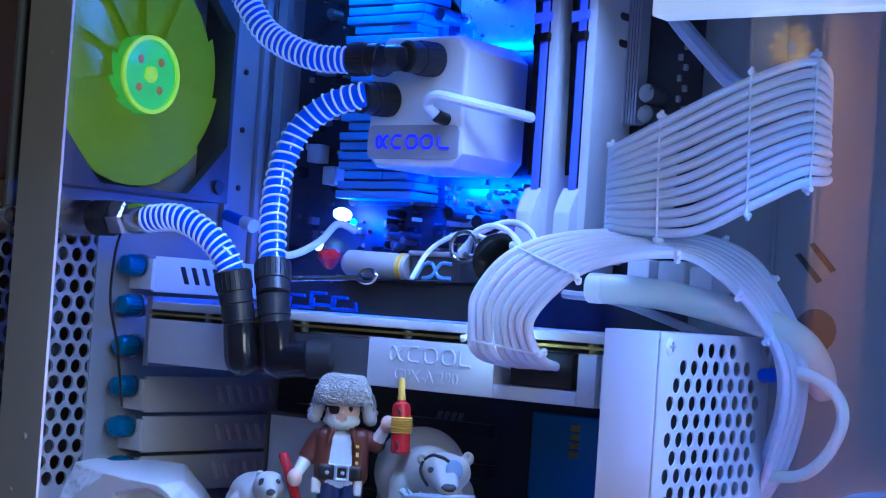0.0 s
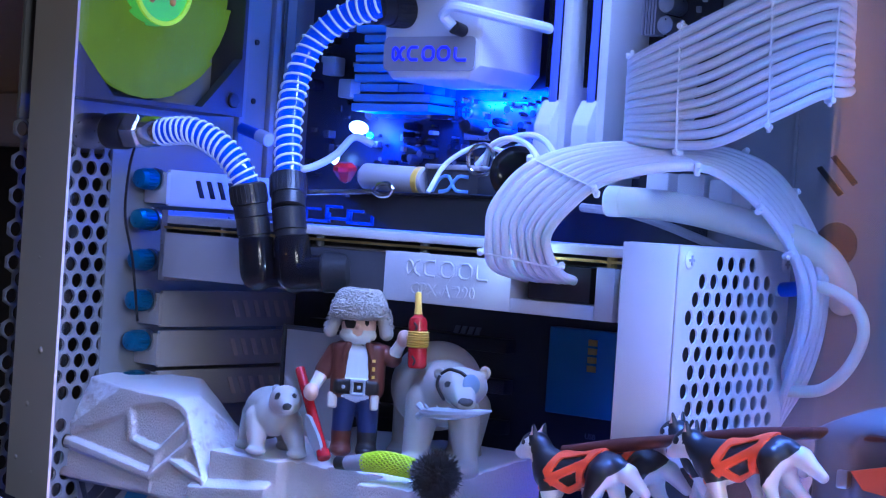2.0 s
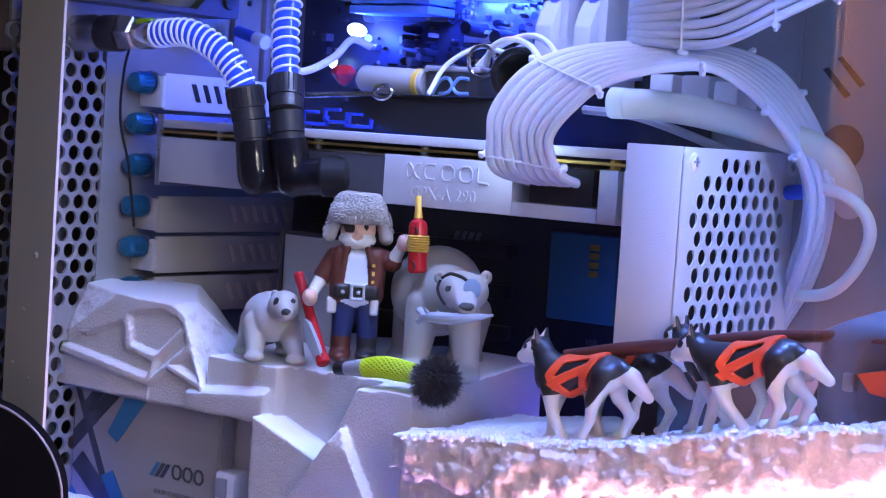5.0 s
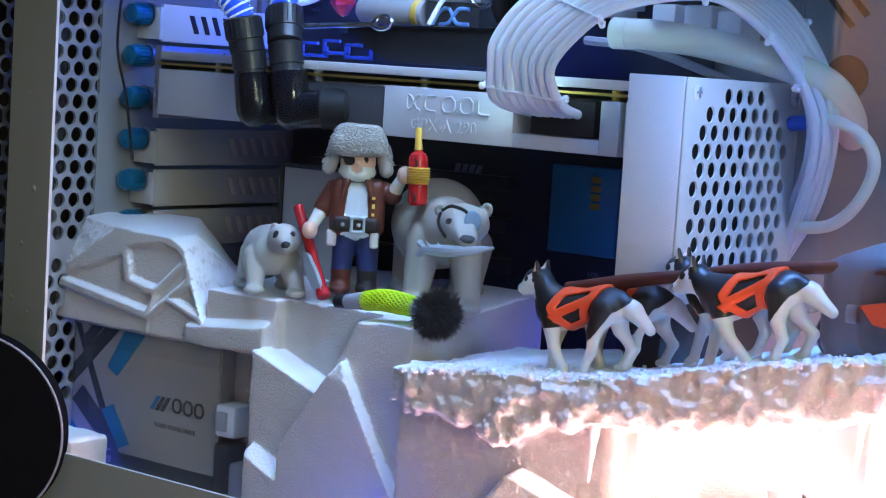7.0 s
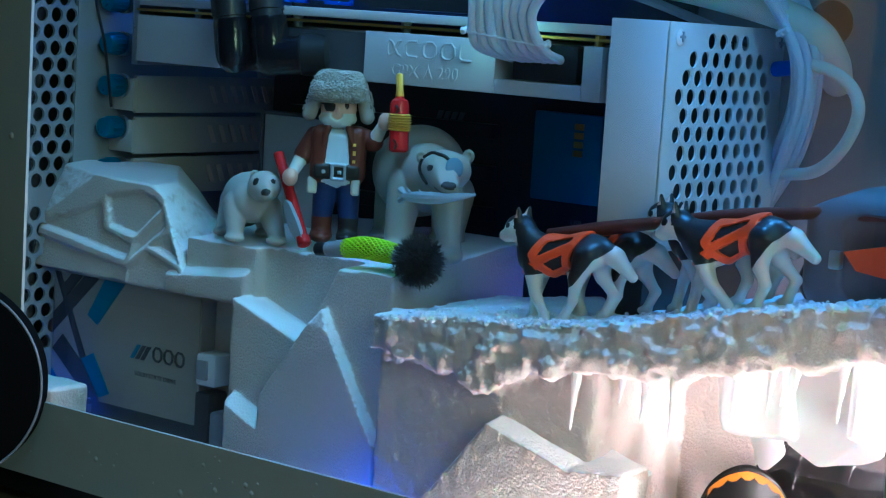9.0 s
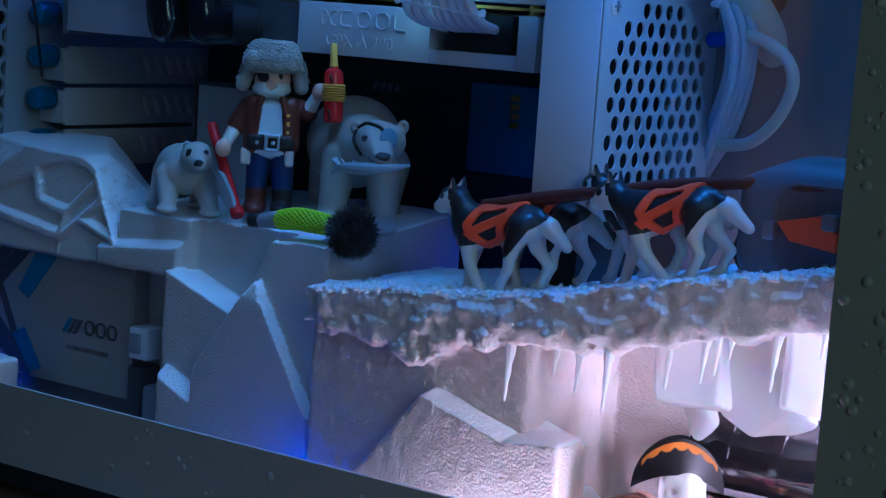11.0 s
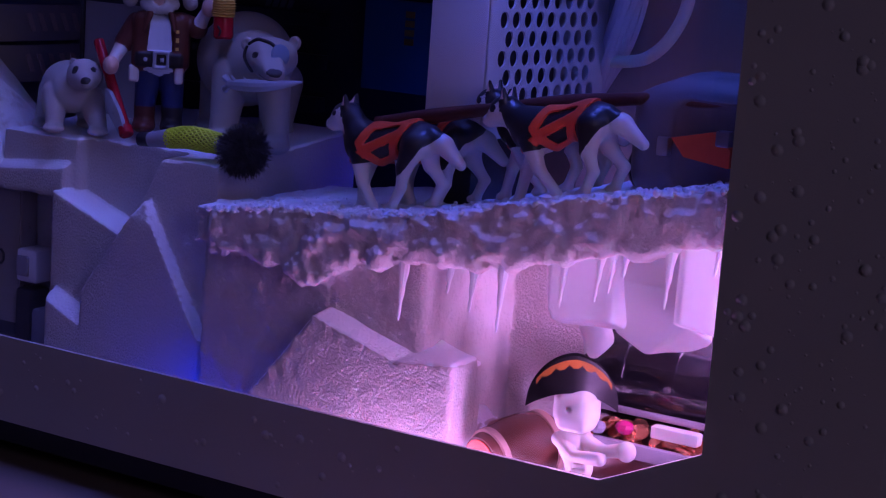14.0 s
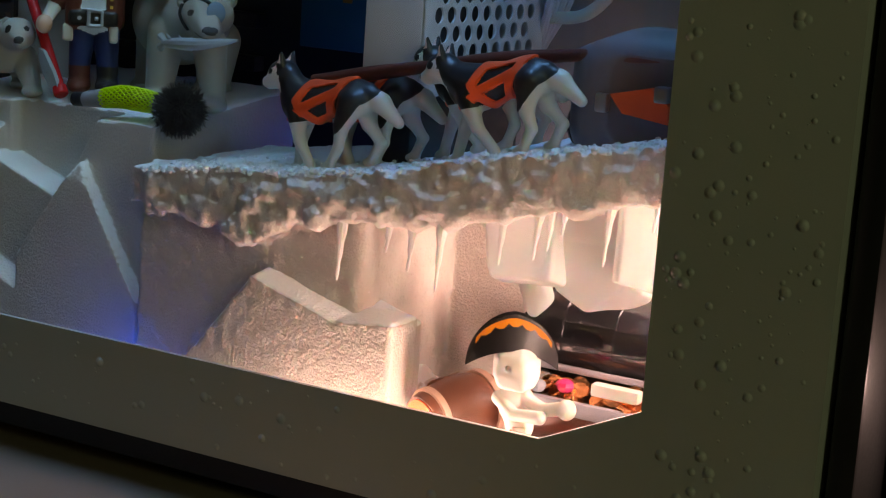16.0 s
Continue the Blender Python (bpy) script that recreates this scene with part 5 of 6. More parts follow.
def dog(x, y, z, tilt, how, eyes, label):
    hx, hz = how["head"]
    thigh = [(-2.5, 24.0), (4.6, 12.5), (8.0, 13.5), (17.8, 22.4), (20.0, 28.0), (2.0, 30.0)]

    def paint(c):
        _, har = dog_field(c, how)
        cx, cy, cz = c[:, 0], c[:, 1], c[:, 2]
        black = (cz > 19.0 + 0.04 * cx) & (cx > -18.5) & (cx < 14.5)
        black |= (cx >= 14.5) & (cx < 23.5) & (cz > 22.4 + 0.55 * (cx - 17.8))
        black |= (outline(c, thigh) < 0) & (np.abs(cy) > 2.0)
        black &= ~((cx < -14.0) & (cz < 20.5))
        near_head = (cx < hx + 7) & (cz > hz - 6.5)
        rx, rz = cx - hx, cz - hz
        face = (rx < 0.6) & (rz < 3.2 + 0.35 * rx) | (rx < 1.4) & (rz < -0.5)
        throat = (np.abs(cy) < 2.6) & (cx < -13.5 + (hx + 14.0) * np.clip((cz - 24) / (hz - 24 + 0.1), 0, 1)) & (cz < hz)
        black = np.where(near_head, ~face & ~throat, black & ~throat)
        black |= near_head & (np.hypot((rx + 2.6) / (1.2 + 0.8 * eyes), (rz - 1.4) / (0.9 + 0.5 * eyes)) < 1) & (np.abs(cy) > 1.6)
        black |= near_head & (rx < -8.3) & (rz > -2.6)
        inner = near_head & (rz > 4.0) & (rx > 0.5) & (rx < 2.6)
        return np.where(har < 0.25, 2, np.where(inner, 3, np.where(black, 1, 0)))

    bm = body(lambda P: dog_field(P, how)[0], (-38, -10, -1), (33, 10, 48), 0.42, paint)
    bmesh.ops.transform(bm, matrix=Matrix.Translation((x, y, z)) @ Matrix.Rotation(radians(-tilt), 4, "Y"), verts=bm.verts)
    return solo("toy_dog", bm, [TOY_WHITE, TOY_BLACK, TOY_ORANGE, TOY_SKIN], label, "toy dog", "sled dogs", smooth=60)


dog(301, -52, 212.3, 11, STANDING, 0.2, "black and white toy husky with orange harness, leading")
dog(309, -35, 213.5, 11, GRAZING, 0.2, "black and white toy husky with lowered head, behind the leader")
dog(375.5, -57, 227.4, 15, STEPPING, 0.8, "black and white toy husky with orange harness, head raised")
dog(359, -37, 225.5, 15, {**STEPPING, "head": (-21.0, 36.0)}, 0.4, "black and white toy husky with raised head, second row")


def big_bear(P):
    d = smin(ell(P, (176, 16, 254.5), (19, 24, 20.5)), ell(P, (196, -4, 254), (15, 12, 15)), 8)
    d = smin(d, ell(P, (204, -11, 255), (10, 8, 9)), 4)
    head = smin(ell(P, (215.5, -19.0, 259.8), (11.6, 9.2, 8.3)), limb(P, (219, -25, 257.5), (228.5, -34.0, 255.0), 6.3, 4.3), 4)
    head = np.maximum(head, half_space(P, (219, -26, 264.0), (0.30, -0.40, 0.90)))
    d = smin(d, head, 2.5)
    for e in ((203.5, -20, 264.2), (223.6, -14.5, 266.2)):
        d = smin(d, np.maximum(ell(P, e, (2.8, 2.0, 3.0)), -ell(P, (e[0] + 0.9, e[1] - 1.9, e[2] + 0.4), (1.4, 1.3, 1.6))), 0.8)
    for a, b, r in (((188, -9, 250), (188.5, -14, 226), 6.8), ((209, -8, 247), (216, -13, 226), 6.0), ((161, 20, 246), (161, 16, 226), 8.6), ((182, 34, 244), (182, 32, 226), 8.6)):
        leg = smin(limb(P, a, b, r + 1.4, r - 1.2), ell(P, (b[0] + 1.5, b[1] - 3, 223.6), (r, r + 0.8, 3.8)), 2)
        d = np.minimum(smin(d, leg, 0.9), np.maximum(leg, d - 1.2))
    return d


def bear_paint(c):
    out = np.zeros(len(c), int)
    out[np.linalg.norm((c - np.array((231.0, -37.4, 256.2))) / np.array((3.6, 3.6, 2.6)), axis=1) < 1] = 1
    out[np.linalg.norm((c - np.array((215.6, -27.6, 260.8))) / np.array((2.8, 3.4, 1.5)), axis=1) < 1] = 1
    out[(c[:, 2] < 253.0 - 0.15 * (c[:, 0] - 226)) & (c[:, 2] > 251.9 - 0.15 * (c[:, 0] - 226)) & (c[:, 1] < -29.5) & (c[:, 0] > 219)] = 1
    return out


def on_skin(field, centre, way, lift=0.3):
    """The point where the line from the centre leaves the body."""
    way = np.array(Vector(way).normalized())
    line = np.array(centre) + way * np.arange(0, 30, 0.1)[:, None]
    out = np.argmax(field(line) > lift)
    return Vector(line[out])


bear = solo("toy_bear", body(big_bear, (150, -44, 219), (242, 50, 282), 0.75, bear_paint), [BEAR_SHADED, TOY_BLACK], "white toy polar bear with an eye patch on the ice", "toy bear", smooth=70)
HEAD = (214.5, -20, 259.5)
band = [on_skin(big_bear, HEAD, w) for w in ((-0.75, -0.45, 0.55), (-0.35, -0.45, 0.85), (0.05, -0.5, 0.85), (0.45, -0.42, 0.75), (0.8, -0.45, 0.40))]
part("patch_strap", tube(B(), band, 0.8, 8, 1.0), TOY_BLACK, bear, "black strap")
band = [on_skin(big_bear, HEAD, w) for w in ((-0.75, -0.5, 0.45), (-0.78, -0.62, 0.05), (-0.6, -0.75, -0.38), (-0.25, -0.8, -0.62))]
part("patch_strap", tube(B(), band, 0.8, 8, 1.0), TOY_BLACK, bear, "black strap")
pad = on_skin(big_bear, HEAD, (0.84, -0.50, 0.18), 0.2)
m = Matrix.Translation(pad) @ Vector((0.80, -0.52, 0.2)).to_track_quat("Z", "Y").to_matrix().to_4x4()
bm = B()
bmesh.ops.create_uvsphere(bm, u_segments=16, v_segments=8, radius=1, matrix=m @ Matrix.Diagonal((4.0, 4.4, 0.7, 1)))
part("eye_patch", bm, PATCH_BLUE, bear, "grey blue patch")
bm = B()
tube(bm, [(203.5, -31, 248), (214, -36, 249), (227, -37, 250), (240, -31, 252.6)], lambda t: 0.6 + 1.9 * math.sin(math.pi * min(1, 0.08 + t * 0.95)) ** 0.8, 10, 1.2)
for dz in (2.6, -2.2):
    tube(bm, [(206, -32, 248.2), (201.5, -30.5, 248 + dz)], lambda t: 0.7 + 1.0 * t, 6, 1.2)
for k in range(3):
    tube(bm, [(211 + 6 * k, -36.6, 250.5), (209.5 + 6 * k, -36.9, 252.4)], lambda t: 0.8 - 0.5 * t, 6, 1.2)
solo("toy_fish", bm, TOY_SILVER, "silver toy fish held in the bear's mouth", "toy fish")


def small_bear(P):
    d = smin(ell(P, (106, -18, 236.5), (12, 12, 11.4)), ell(P, (115, -26, 236), (10, 9, 10)), 5)
    head = smin(ell(P, (126, -30.5, 244), (7.8, 7.0, 6.8)), limb(P, (130, -34.5, 242.6), (134, -38, 241.5), 3.9, 2.8), 2)
    d = smin(d, head, 2.2)
    for e in ((118.6, -29, 248.2), (131.0, -25.5, 250.6)):
        d = smin(d, np.maximum(ell(P, e, (2.3, 1.6, 2.3)), -ell(P, (e[0] + 0.7, e[1] - 1.5, e[2]), (1.2, 1.1, 1.3))), 0.7)
    for a, b in (((109, -30, 234), (114, -35, 221.5)), ((122, -22, 233), (131, -26, 221.5)), ((98, -20, 234), (97, -24, 221.5)), ((106, -9, 232), (109, -9, 221.5))):
        leg = smin(limb(P, a, b, 6.0, 3.7), ell(P, (b[0] + 1.6, b[1] - 2.2, 220.2), (4.6, 4.8, 2.2)), 1)
        d = np.minimum(smin(d, leg, 0.7), np.maximum(leg, d - 0.9))
    return d


def cub_paint(c):
    out = np.zeros(len(c), int)
    out[np.linalg.norm((c - np.array((135.4, -40.2, 242.8))) / np.array((2.6, 2.4, 1.7)), axis=1) < 1] = 1
    for e in ((126.6, -37.2, 246.3), (133.6, -32.6, 247.4)):
        out[np.linalg.norm(c - np.array(e), axis=1) < 1.7] = 1
    return out


bm = body(small_bear, (78, -48, 217), (146, 8, 256), 0.7, cub_paint)
solo("toy_bear", bm, [CUB_SHADED, TOY_BLACK], "small white toy polar bear cub on the ice", "toy bear", smooth=70)

# pirate figure, built upright at the origin and turned towards the window
FIG = [TOY_SKIN, TOY_BROWN, TOY_SHIRT, TOY_BLACK, TOY_BLUE, FUR, TOY_WHITE, TOY_GOLD, TOY_SILVER, BEARD]


def figure_field(P):
    x, y, z = P[..., 0], P[..., 1], P[..., 2]
    legs = 99.0
    for s in (-1, 1):
        leg = limb(P, (4.8 * s, 0, 25), (5.8 * s, 0, 11), 5.6, 4.4)
        leg = np.minimum(leg, limb(P, (5.8 * s, 0, 11), (5.8 * s, 0, 4), 4.6, 4.2))
        legs = np.minimum(legs, smin(leg, ell(P, (5.8 * s, -2, 2.6), (4.8, 7, 3)), 2))
    torso = smin(slab(P, (0, 0, 38), (9.5, 6, 12), 4), ell(P, (0, 0, 28), (10, 6.5, 4)), 3)
    crease = np.minimum(np.abs(np.abs(x - 0.2) - 1.6), 1.0)
    torso = torso + 0.35 * np.clip(0.5 - crease, 0, 0.5) * (z > 35)
    arm_l = limb(P, (-15, -1, 38), (-19, -6, 30), 3.3, 2.5)
    arm_r = limb(P, (15, -2, 45), (18.5, -6, 52), 3.3, 2.5)
    grip = np.minimum(ell(P, (-19.8, -7.5, 28), (3.4, 3.8, 4.0)), ell(P, (20, -7.5, 54.5), (3.2, 3.6, 4.0)))
    coat = np.maximum(slab(P, (0, 0.8, 38.5), (12.0, 7.8, 12.8), 4), -np.maximum(np.abs(x) - 3.8 - 0.10 * (52 - z), y + 3))
    lapel = 99.0
    for s in (-1, 1):
        lapel = np.minimum(lapel, np.maximum(limb(P, (s * 4.6, -6.6, 50), (s * 6.4, -8.0, 43), 1.6, 0.6), -y - 9.2))
    coat = np.minimum(coat, lapel)
    sleeve = np.minimum(limb(P, (-10.5, 0, 46), (-15, -1, 37.6), 4.4, 4.4), limb(P, (10.5, 0, 46.5), (15.2, -2, 45), 4.4, 4.2))
    head = ell(P, (-1, 0, 58.5), (7.8, 7.4, 8.4))
    beard = np.maximum(ell(P, (-1, -1.6, 54.0), (8.4, 7.0, 5.0)), z - 55.6 - 0.55 * np.abs(x + 1) + 2.0 * (np.abs(x + 1) < 2.2))
    beard = np.maximum(beard, 49.6 + 0.9 * np.abs(np.sin(x * 1.5)) + 0.10 * (x + 1) ** 2 * 0.5 - z) + 0.2 * grain(P, 1.2, 21)
    nose = ell(P, (-0.8, -7.6, 58.2), (1.1, 1.0, 1.2))
    hat = np.maximum(slab(P, (-1, 0.5, 67.0), (10.6, 10.0, 7.6), 5.5), 62.0 - z)
    brim = slab(P, (-1, -1.4, 66.6), (11.4, 10.0, 4.4), 3.5)
    flaps = np.minimum(limb(P, (-10.6, 1, 65), (-13.6, 0, 55.5), 3.0, 3.2), limb(P, (9.2, 1, 65), (11.6, 0, 55.5), 3.0, 3.2))
    fur = np.minimum(np.minimum(hat, brim), flaps)
    belt = slab(P, (0, -0.6, 31.4), (10.2, 7.4, 3.4), 2)
    buckle = np.maximum(slab(P, (1.0, -8.0, 31.4), (3.3, 1.0, 3.9), 0.5), -slab(P, (1.0, -8.0, 31.4), (2.1, 4, 2.6), 0.3))
    buckle = np.minimum(buckle, np.minimum(ell(P, (1.4, -8.0, 31.4), (0.8, 1, 0.8)), ell(P, (-5.5, -7.4, 31.4), (1.0, 1, 1.0))))
    lining = np.minimum(slab(P, (-10.5, -4.5, 25.0), (2.2, 1.6, 3.6), 1.0), slab(P, (8.5, -5.5, 25.0), (1.8, 1.4, 3.6), 1.0))
    return [np.minimum(np.minimum(head, grip), nose), np.minimum(coat, sleeve), torso, belt, legs, fur, np.minimum(np.minimum(arm_l, arm_r), lining), buckle, beard]


def figure_paint(c):
    f = np.stack(figure_field(c), 1)
    pick = np.array([0, 1, 2, 3, 4, 5, 6, 8, 9])[f.argmin(axis=1)]
    x, y, z = c.T
    eye = (np.hypot((x - 3.0) / 1.0, (z - 60.2) / 1.3) < 1) & (y < -3)
    brow = (np.abs(z - 62.6 + 0.2 * (x - 3)) < 0.5) & (np.abs(x - 3.2) < 2.0) & (y < -3)
    patch = (np.hypot((x + 4.4) / 2.7, (z - 59.6) / 2.3) < 1) & (y < -3)
    strap = (np.abs(z - 61.3 - 0.12 * x) < 0.55) & (x < -4)
    pick[(eye | patch | strap | brow) & (pick == 0)] = 3
    pick[(np.abs(x - 7.4) < 0.8) & (np.abs((z % 3.8) - 1.9) < 0.8) & (y < -5) & (z < 47) & (pick == 1)] = 7
    boots = (z < 11) & (pick == 4)
    pick[boots] = np.where(x[boots] < 0, 1, 3)
    return pick


bm = body(lambda P: np.min(np.stack(figure_field(P)), axis=0), (-26, -14, -1), (28, 14, 78), 0.66, figure_paint)
# short curls of fur over the hat, combed in rows
rng = random.Random(44)
for _ in range(2100):
    a, b = rng.uniform(0, 2 * math.pi), rng.uniform(-0.85, 1.1)
    p = on_skin(lambda P: figure_field(P)[5], (-1, 0, 66.5), Vector((math.cos(a), math.sin(a), b)), -0.1)
    if p.z > 53 and p.y < 9:
        out = (p - Vector((-1, 0, 66.5))).normalized()
        side = out.cross(Vector((0.25, 0, 1))).normalized() * rng.choice((-1, 1))
        q = p + side * rng.uniform(0.9, 1.7) + out * rng.uniform(0.1, 0.6)
        tube(bm, [p, p.lerp(q, 0.5) + out * 0.6, q], 0.42, 4, curve=False, mat=5)
bmesh.ops.transform(bm, matrix=Matrix.Translation((156, -17, 222)) @ Matrix.Rotation(radians(35), 4, "Z"), verts=bm.verts)
solo("toy_figure", bm, FIG, "bearded toy figure in fur hat and brown coat", "toy figure", smooth=60)
bottle = thing("toy_bottle", (187, -14, 267), "red clear toy bottle bound with yellow cord", "toy bottle")
part("glass", revolve(B(), (187.4, -15, 264.5), (186.2, -15, 287), [(3.2, 0), (4.2, 1), (4.2, 20), (3.6, 22), (1.9, 23.2), (1.8, 24)], 16), TOY_RED, bottle)
part("neck", revolve(B(), (186.2, -15, 287.5), (185.4, -15, 298), [(1.7, 0), (1.9, 1), (1.5, 4), (1.5, 9.5), (1.1, 10.4), (0, 10.6)], 12), TOY_GOLD, bottle)
for k in range(7):
    part("cord", revolve(B(), (186.9, -15, 273.6 + k * 1.05), (186.9, -15, 274.8 + k * 1.05), [(4.1, 0), (5.0 + 0.4 * math.sin(k * 0.5), 0.55), (4.1, 1.1)], 16), TOY_GOLD, bottle, "yellow cord")
for z, h in ((268, 4.0), (283, 3.2)):
    part("mark", tube(B(), [(188.2, -19.2, z - h / 2), (189.0, -19.0, z), (187.6, -19.4, z + h / 2)], 0.45, 6), TOY_BLACK, bottle)
axe = thing("toy_axe", (143, -30, 221), "red toy axe with a silver head", "toy axe")
part("handle", cyl(B(), (130, -27, 259), (154, -34, 222), 2.3, seg=12, bev=0.4), TOY_RED, axe)
part("blade", prism(B(), [(143, 240), (145.5, 239), (151, 231), (154, 225), (151, 222.5), (146, 229), (143.5, 235)], "y", -36.4, -34.2), TOY_SILVER, axe)
part("collar", cyl(B(), (152, -33.5, 225), (154.5, -34.4, 221.5), 3.1, seg=12, bev=0.5), TOY_RED, axe)

pole = thing("fur_microphone", (195, -40, 219), "neon net wrapped pole with a black fur tip", "toy")
SLEEVE_PATH = [(182, -40, 224.0), (192, -40.5, 225.6), (203, -41, 225.4), (211, -41.5, 225.0)]
part("sleeve", tube(B(), SLEEVE_PATH, lambda t: 3.6 + 0.7 * math.sin(math.pi * t), 14, 1.5), material("olive_net_core", (0.20, 0.27, 0.01), 0.6), pole, "olive core under the net")
net = B()
core = frames(smooth_path(SLEEVE_PATH, 0.8))
for k in range(15):
    for sign in (-1, 1):
        path = []
        for i, (p, u, v) in enumerate(core):
            t = i / (len(core) - 1)
            a = 2 * math.pi * k / 15 + sign * 4.2 * t
            r = 3.7 + 0.7 * math.sin(math.pi * t) + 0.1
            path.append(p + r * (u * math.cos(a) + v * math.sin(a)))
        tube(net, path, 0.38, 5, curve=False)
part("net", net, NEON, pole, "crossed neon strands")
part("grip", tube(B(), [(171, -38.5, 222), (176, -39, 223), (184, -40, 224.3)], lambda t: 3.2 + 1.0 * t, 12, 1.5), LABEL_GREY, pole)
part("plug", tube(B(), [(165, -38, 221.5), (171.5, -38.5, 222)], 3.0, 12, 1.5), BLACK, pole)
part("ring", tube(B(), [(209, -41.5, 225), (218, -42, 224.6)], lambda t: 3.8 + 1.2 * t, 14, 1.5), LABEL_GREY, pole)
rng = random.Random(9)
bm = B()
TIP = Vector((223, -44, 224.5))
ball(bm, TIP, 6.8, seg=14)
for k in range(2400):
    v = Vector((rng.gauss(0, 1), rng.gauss(0, 1), rng.gauss(0, 1))).normalized()
    a = TIP + v * 6.4
    b = a + v * rng.uniform(2.0, 4.4) + Vector((rng.uniform(-1.6, 1.6), rng.uniform(-1.6, 1.6), rng.uniform(-1.8, 1.0)))
    c = b + v * 0.6 + Vector((rng.uniform(-1.4, 1.4), rng.uniform(-1.4, 1.4), rng.uniform(-1.6, 0.6)))
    s = v.orthogonal().normalized() * 0.2
    t = v.cross(s)
    p = [bm.verts.new(a + s), bm.verts.new(a - s * 0.5 + t * 0.8), bm.verts.new(a - s * 0.5 - t * 0.8)]
    q = [bm.verts.new(b + s * 0.6), bm.verts.new(b - s * 0.3 + t * 0.5), bm.verts.new(b - s * 0.3 - t * 0.5)]
    e = bm.verts.new(c)
    for i in range(3):
        j = (i + 1) % 3
        bm.faces.new((p[i], p[j], q[j], q[i]))
        bm.faces.new((q[i], q[j], e))
tagged(part("fur_tip", bm, material("black_fur", (0.03, 0.026, 0.024), 0.6), pole, "black fur ball", smooth=0), kind="stuff")

card = thing("grey_card", (98, 20, 219), "framed grey card standing behind the toy figure", "card")
part("sheet", box(B(), 80, 120, 19, 20.5, 219, 272, 0.4), GREY_STEEL, card)
for x0, x1, z0, z1 in ((78, 80, 219, 274), (120, 122, 219, 274), (80, 120, 272, 274)):
    part("edge", box(B(), x0, x1, 18, 21, z0, z1, 0.4), DARK, card)

# sled behind the dogs
sled = thing("toy_sled", (400, -35, 230), "grey toy sled with orange trim behind the dogs", "toy sled")


def sled_shell(P):
    """A rounded hood with an arched recess in its near side."""
    d = np.maximum(slab(P, (418, -28, 250), (31, 20, 24), 14), 228 - P[..., 2])
    d = np.maximum(d, half_space(P, (396, -40, 268), (-0.42, 0, 0.91)))
    recess = np.maximum(slab(P, (424, -49, 250), (20, 6, 17), 9), -1.0 - (P[..., 1] + 46))
    return np.maximum(d, -recess)


part("shell", body(sled_shell, (384, -52, 226), (452, -4, 278), 1.0), TOY_GREY, sled, smooth=50)
part("orange_panel", prism(B(), [(406.5, 252), (421, 255.5), (428, 250), (428, 244), (411.5, 246)], "y", -49, -44), TOY_ORANGE, sled)
part("bracket", box(B(), 401.5, 406, -50, -45, 245.5, 252, 0.8), STEEL, sled)
part("bracket", box(B(), 423, 428, -51, -46, 251, 256.5, 0.8), STEEL, sled)
part("wheel", cyl(B(), (392, -30, 238), (392, -20, 238), 10, seg=24, bev=1), BLACK, sled)
bm = tube(B(), [(284, -43, 242.6), (308, -43, 247.8), (332, -43.5, 252.8), (355, -44, 257.5), (378, -44, 261.3), (402, -44, 264.4), (436, -43, 267)], lambda t: 2.3 + 0.5 * math.sin(9 * t) ** 2, 12)
solo("sled_pole", bm, TOY_BROWN, "long reddish brown pole behind the toy dogs", "pole")

# ---- treasure in the cave ----
def skeleton_field(P):
    skull = smin(slab(P, (387, -63, 157), (7.4, 7.0, 6.6), 4.6), slab(P, (388.2, -65.0, 152.4), (5.6, 5.2, 3.4), 2.2), 3)
    look_way, across = np.array((0.50, -0.86, 0)), np.array((0.86, 0.50, 0))
    for s in (-1, 1):
        eye = np.array((386, -62, 157.0)) + look_way * 7.2 + across * s * 2.8
        skull = np.maximum(skull, -ell(P, eye, (1.0, 1.0, 1.1)))
    nose = np.array((386, -62, 153.6)) + look_way * 7.6
    skull = np.maximum(skull, -ell(P, nose, (0.9, 0.9, 1.2)))
    chest = smin(limb(P, (386, -60, 143), (388, -59, 134), 6.6, 4.4), limb(P, (388, -59, 134), (386, -58, 122), 4.2, 3.4), 2)
    for k in range(3):
        chest = np.maximum(chest, -ell(P, np.array((391.0 - 0.5 * k, -65.0 + 0.6 * k, 141.0 - 3.2 * k)), (2.4, 2.0, 0.8)))
    neck = limb(P, (386, -61, 150), (386, -60, 144), 2.4)
    arm = smin(limb(P, (391, -62, 145), (400, -66, 144), 2.8, 2.2), limb(P, (400, -66, 144), (408, -68, 146.5), 2.2, 2.6), 1)
    other = smin(limb(P, (381, -63, 144), (390, -69, 141), 2.6, 2.1), limb(P, (390, -69, 141), (401, -71, 142.5), 2.1, 2.4), 1)
    grip = ell(P, (409.5, -68.5, 146.5), (3.4, 3.2, 3.6))
    return smin(np.minimum(np.minimum(skull, chest), np.minimum(arm, np.minimum(other, grip))), neck, 1.2)


solo("toy_skeleton", body(skeleton_field, (374, -76, 118), (416, -50, 168), 0.5), TOY_WHITE, "pale toy skeleton beside the treasure", "toy figure", smooth=60)


